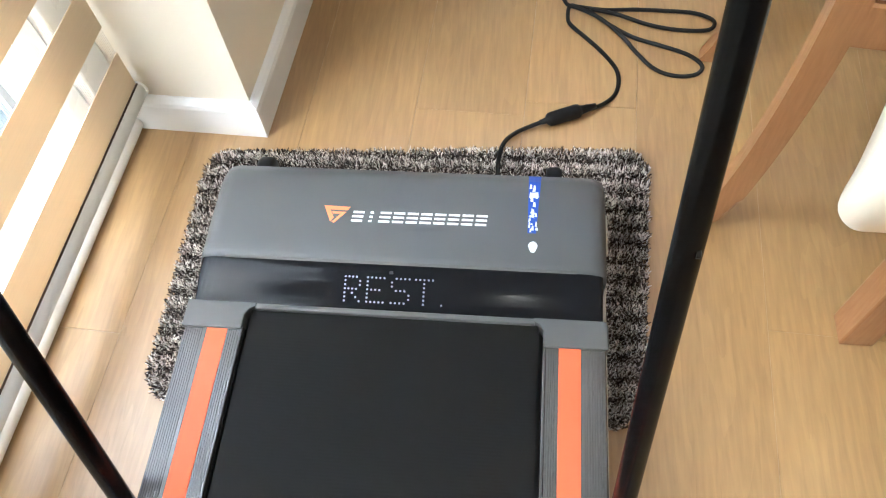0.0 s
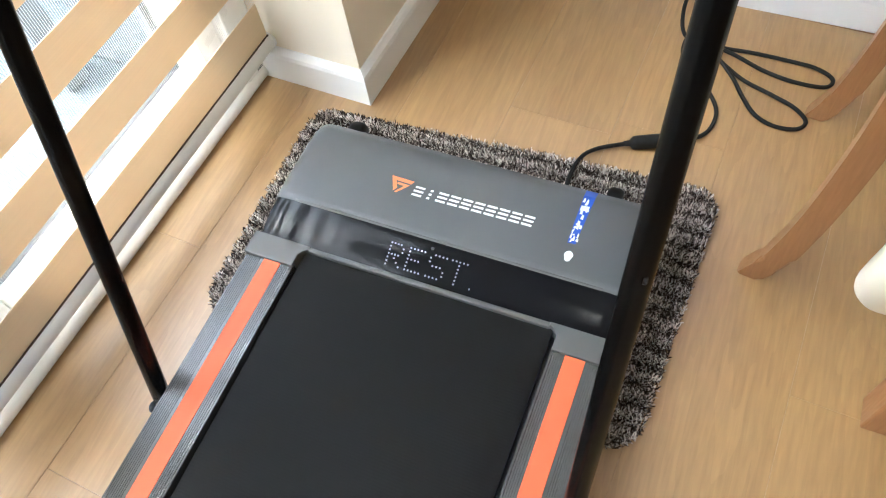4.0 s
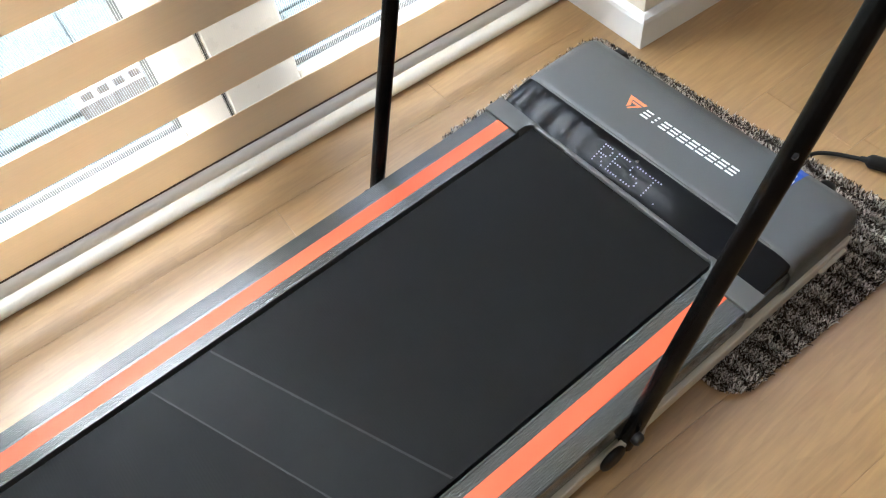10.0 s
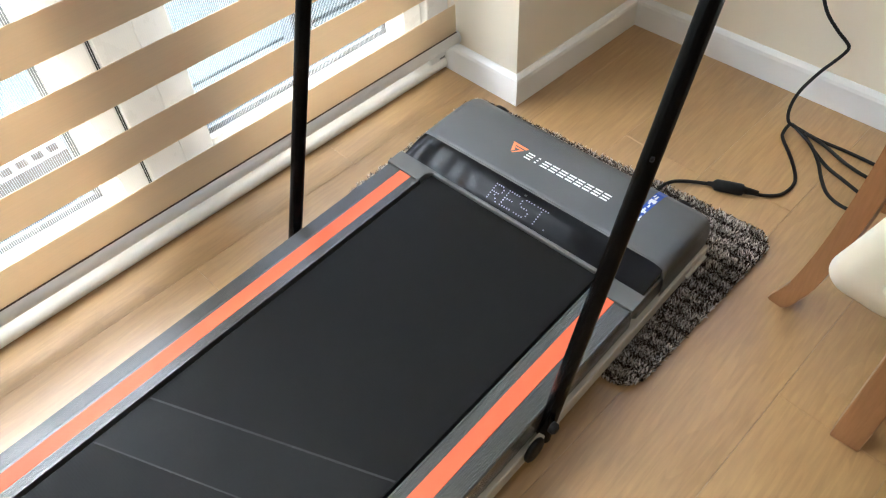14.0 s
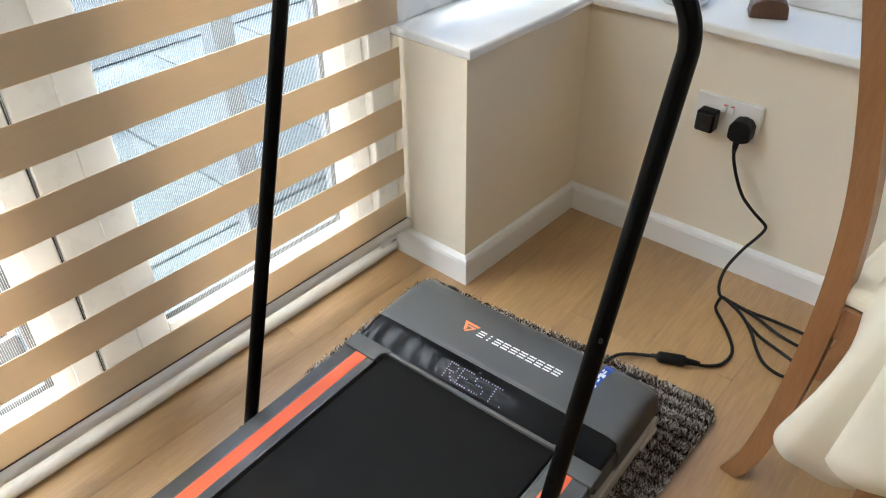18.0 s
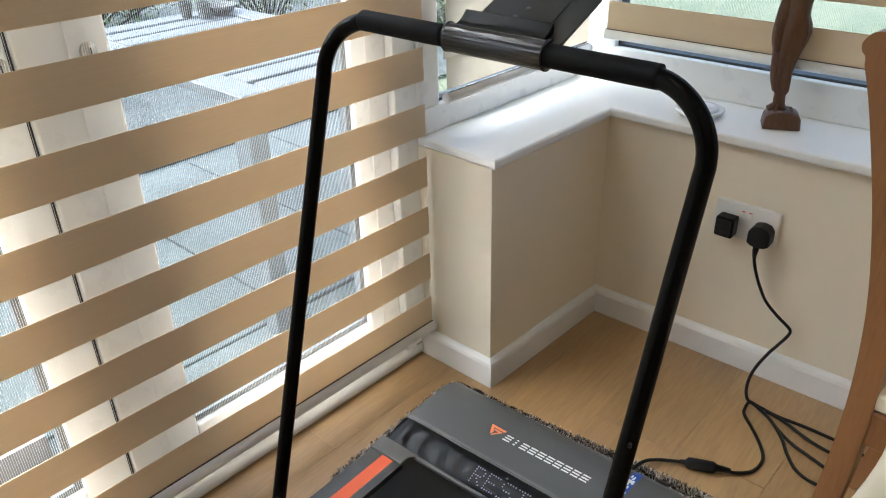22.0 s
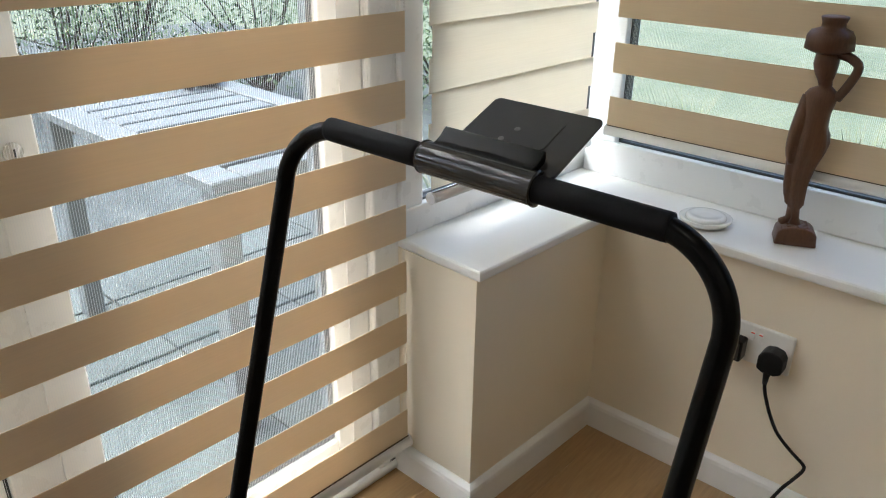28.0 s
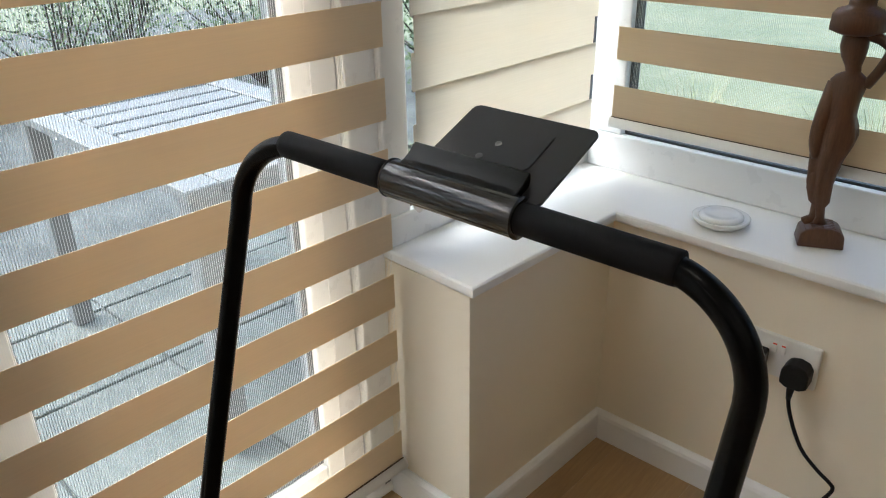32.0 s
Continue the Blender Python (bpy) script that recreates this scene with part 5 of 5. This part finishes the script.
gt = thing("garden_table", "pale weathered slatted garden table on the patio", "garden table", at=(-1.455, 0.590, GZ))
L, W, H = 0.515, 0.320, 0.73
for y0, y1 in ((-W, -W + 0.085), (W - 0.085, W)):
    part("end_board", slab((-L, y0, H - 0.03), (L, y1, H), 0.004), M_TABLE, gt)
for x0, x1 in ((-L, -L + 0.085), (L - 0.085, L)):
    part("side_board", slab((x0, -W + 0.090, H - 0.03), (x1, W - 0.090, H), 0.004), M_TABLE, gt)
for k in range(8):
    x = -L + 0.093 + k * 0.1045
    part("slat", slab((x, -W + 0.092, H - 0.026), (x + 0.088, W - 0.092, H - 0.004), 0.003), M_TABLE, gt)
for sx in (-1, 1):
    for sy in (-1, 1):
        part("leg", slab((sx * 0.465 - 0.03, sy * 0.275 - 0.03, 0), (sx * 0.465 + 0.03, sy * 0.275 + 0.03, H - 0.03), 0.004), M_TABLE, gt)
    part("apron", slab((sx * 0.465 - 0.012, -0.245, H - 0.10), (sx * 0.465 + 0.012, 0.245, H - 0.03), 0.002), M_TABLE, gt)

# small dark things left on the garden table
for x, y in ((-1.90, 0.70), (-1.84, 0.735)):
    pot = thing("plant_pot", "small dark plastic pot standing on the garden table", "plant pot", "plant pots", at=(x, y, GZ + H))
    part("pot_wall", lathe([(0.018, 0.0), (0.024, 0.045), (0.026, 0.045), (0.026, 0.052), (0.023, 0.052), (0.019, 0.012), (0.002, 0.012)], 18), M_BRACKET, pot, smooth=False)
bowl = thing("bowl", "shallow dark grey bowl on the garden table", "bowl", at=(-1.86, 0.815, GZ + H))
part("bowl_wall", lathe([(0.030, 0.0), (0.048, 0.012), (0.060, 0.030), (0.057, 0.031), (0.044, 0.015), (0.002, 0.008)], 24), M_BRACKET, bowl, smooth=True)


def holed_brick(at, turn):
    """A perforated brick lying on its side: bars round two rows of holes."""
    b = thing("perforated_brick", "pale perforated brick lying on the paving", "brick", "perforated bricks", at=at)
    bm = bmesh.new()
    n = 5
    for k in range(n + 1):
        x0 = 0 if k == 0 else 0.016 + 0.0385 * k - 0.0125
        x1 = x0 + (0.016 if k == 0 else 0.0125)
        bmesh.ops.create_cube(bm, size=1, matrix=Matrix.Translation(((x0 + x1) / 2, 0.050, 0.032)) @ Matrix.Diagonal((x1 - x0, 0.100, 0.064, 1)))
    for y0, y1 in ((0.0, 0.014), (0.043, 0.057), (0.086, 0.100)):
        bmesh.ops.create_cube(bm, size=1, matrix=Matrix.Translation((0.1045, (y0 + y1) / 2, 0.0318)) @ Matrix.Diagonal((0.208, y1 - y0, 0.0634, 1)))
    part("brick_body", bm, M_BRICK, b)
    b.rotation_euler = (0, 0, turn)
    return b


M_BRICK = material("pale_brick", (0.36, 0.31, 0.275), 0.85, bump=0.4, bump_scale=200, vary=0.1, vary_scale=20)
holed_brick((-0.975, -0.575, GZ), radians(91))


def tussock(at, blades, spread, height, seed):
    """A clump of long arching straw-coloured blades."""
    r = random.Random(seed)
    t = thing("ornamental_grass", "clump of straw-coloured ornamental grass outside the window", "grass clump", "grass clumps", at=at)
    vs, fs = [], []
    for _ in range(blades):
        a, out, h, w = r.uniform(0, 6.283), r.uniform(0.2, 1) * spread, height * r.uniform(0.55, 1), r.uniform(0.0015, 0.0035)
        dx, dy = math.cos(a), math.sin(a)
        bx, by = r.uniform(-0.06, 0.06), r.uniform(-0.06, 0.06)
        n = len(vs)
        for s in range(5):
            q = s / 4
            x, y, z = bx + dx * out * q ** 1.6, by + dy * out * q ** 1.6, h * (q * 1.25 - 0.45 * q ** 2.6)
            ww = w * (1 - 0.8 * q)
            vs += [(x - dy * ww, y + dx * ww, z), (x + dy * ww, y - dx * ww, z)]
        fs += [(n + 2 * s, n + 2 * s + 1, n + 2 * s + 3, n + 2 * s + 2) for s in range(4)]
    tagged(sheet("blades", vs, fs, M_STRAW, t), kind="stuff")


for k, (x, y, h) in enumerate([(-1.10, 1.75, 0.85), (-1.55, 2.15, 0.9), (-0.75, 2.25, 0.8), (-0.15, 2.45, 0.75), (0.45, 2.35, 0.75), (1.05, 2.5, 0.8), (-2.1, 2.6, 0.9), (-0.98, 1.20, 0.7)]):
    tussock((x, y, GZ), 420, 0.55, h, 40 + k)


def shrub(at, size, leaves, seed, label):
    """Twigs with many small leaves, uneven in outline."""
    r = random.Random(seed)
    b = thing("garden_shrub", label, "shrub", "garden shrubs", at=at)
    bm = bmesh.new()
    vs, fs = [], []
    tips = []
    for _ in range(16):
        a, e = r.uniform(0, 6.283), r.uniform(0.3, 1.4)
        tip = Vector((math.cos(a) * math.cos(e) * size[0], math.sin(a) * math.cos(e) * size[1], math.sin(e) * size[2])) * r.uniform(0.6, 1.0)
        swept([(0, 0, 0), tip * 0.5 + Vector((0, 0, 0.05)), tip], [0.012, 0.008, 0.003], 5, into=bm)
        tips.append(tip)
    part("twigs", bm, M_BARK, b)
    for _ in range(leaves):
        t0 = r.choice(tips) * r.uniform(0.35, 1.02)
        c = t0 + Vector((r.gauss(0, 0.13), r.gauss(0, 0.13), r.gauss(0, 0.11)))
        c.z = max(c.z, 0.02)
        s, a, e = r.uniform(0.012, 0.03), r.uniform(0, 6.283), r.uniform(-1, 1)
        d1 = Vector((math.cos(a), math.sin(a), e)).normalized() * s
        d2 = d1.cross(Vector((r.random() - 0.5, r.random() - 0.5, 1))).normalized() * s * 0.45
        n = len(vs)
        vs += [tuple(c - d1), tuple(c + d2), tuple(c + d1), tuple(c - d2)]
        fs.append((n, n + 1, n + 2, n + 3))
    tagged(sheet("leaves", vs, fs, M_LEAF, b), kind="stuff")


for k, (x, y, s) in enumerate([(-4.3, 2.7, 1.1), (-4.9, 1.5, 1.3), (-5.1, 0.2, 1.2), (-5.0, -1.2, 1.3), (-3.2, 3.5, 1.0), (-4.9, -2.6, 1.2), (-5.6, 2.3, 1.5), (-6.0, 0.7, 1.5)]):
    shrub((x, y, GZ - 0.03), (0.8 * s, 0.9 * s, 1.1 * s), 2600, 70 + k, "dense green garden shrub at the edge of the gravel")
turn_with_room(ROOM_START)
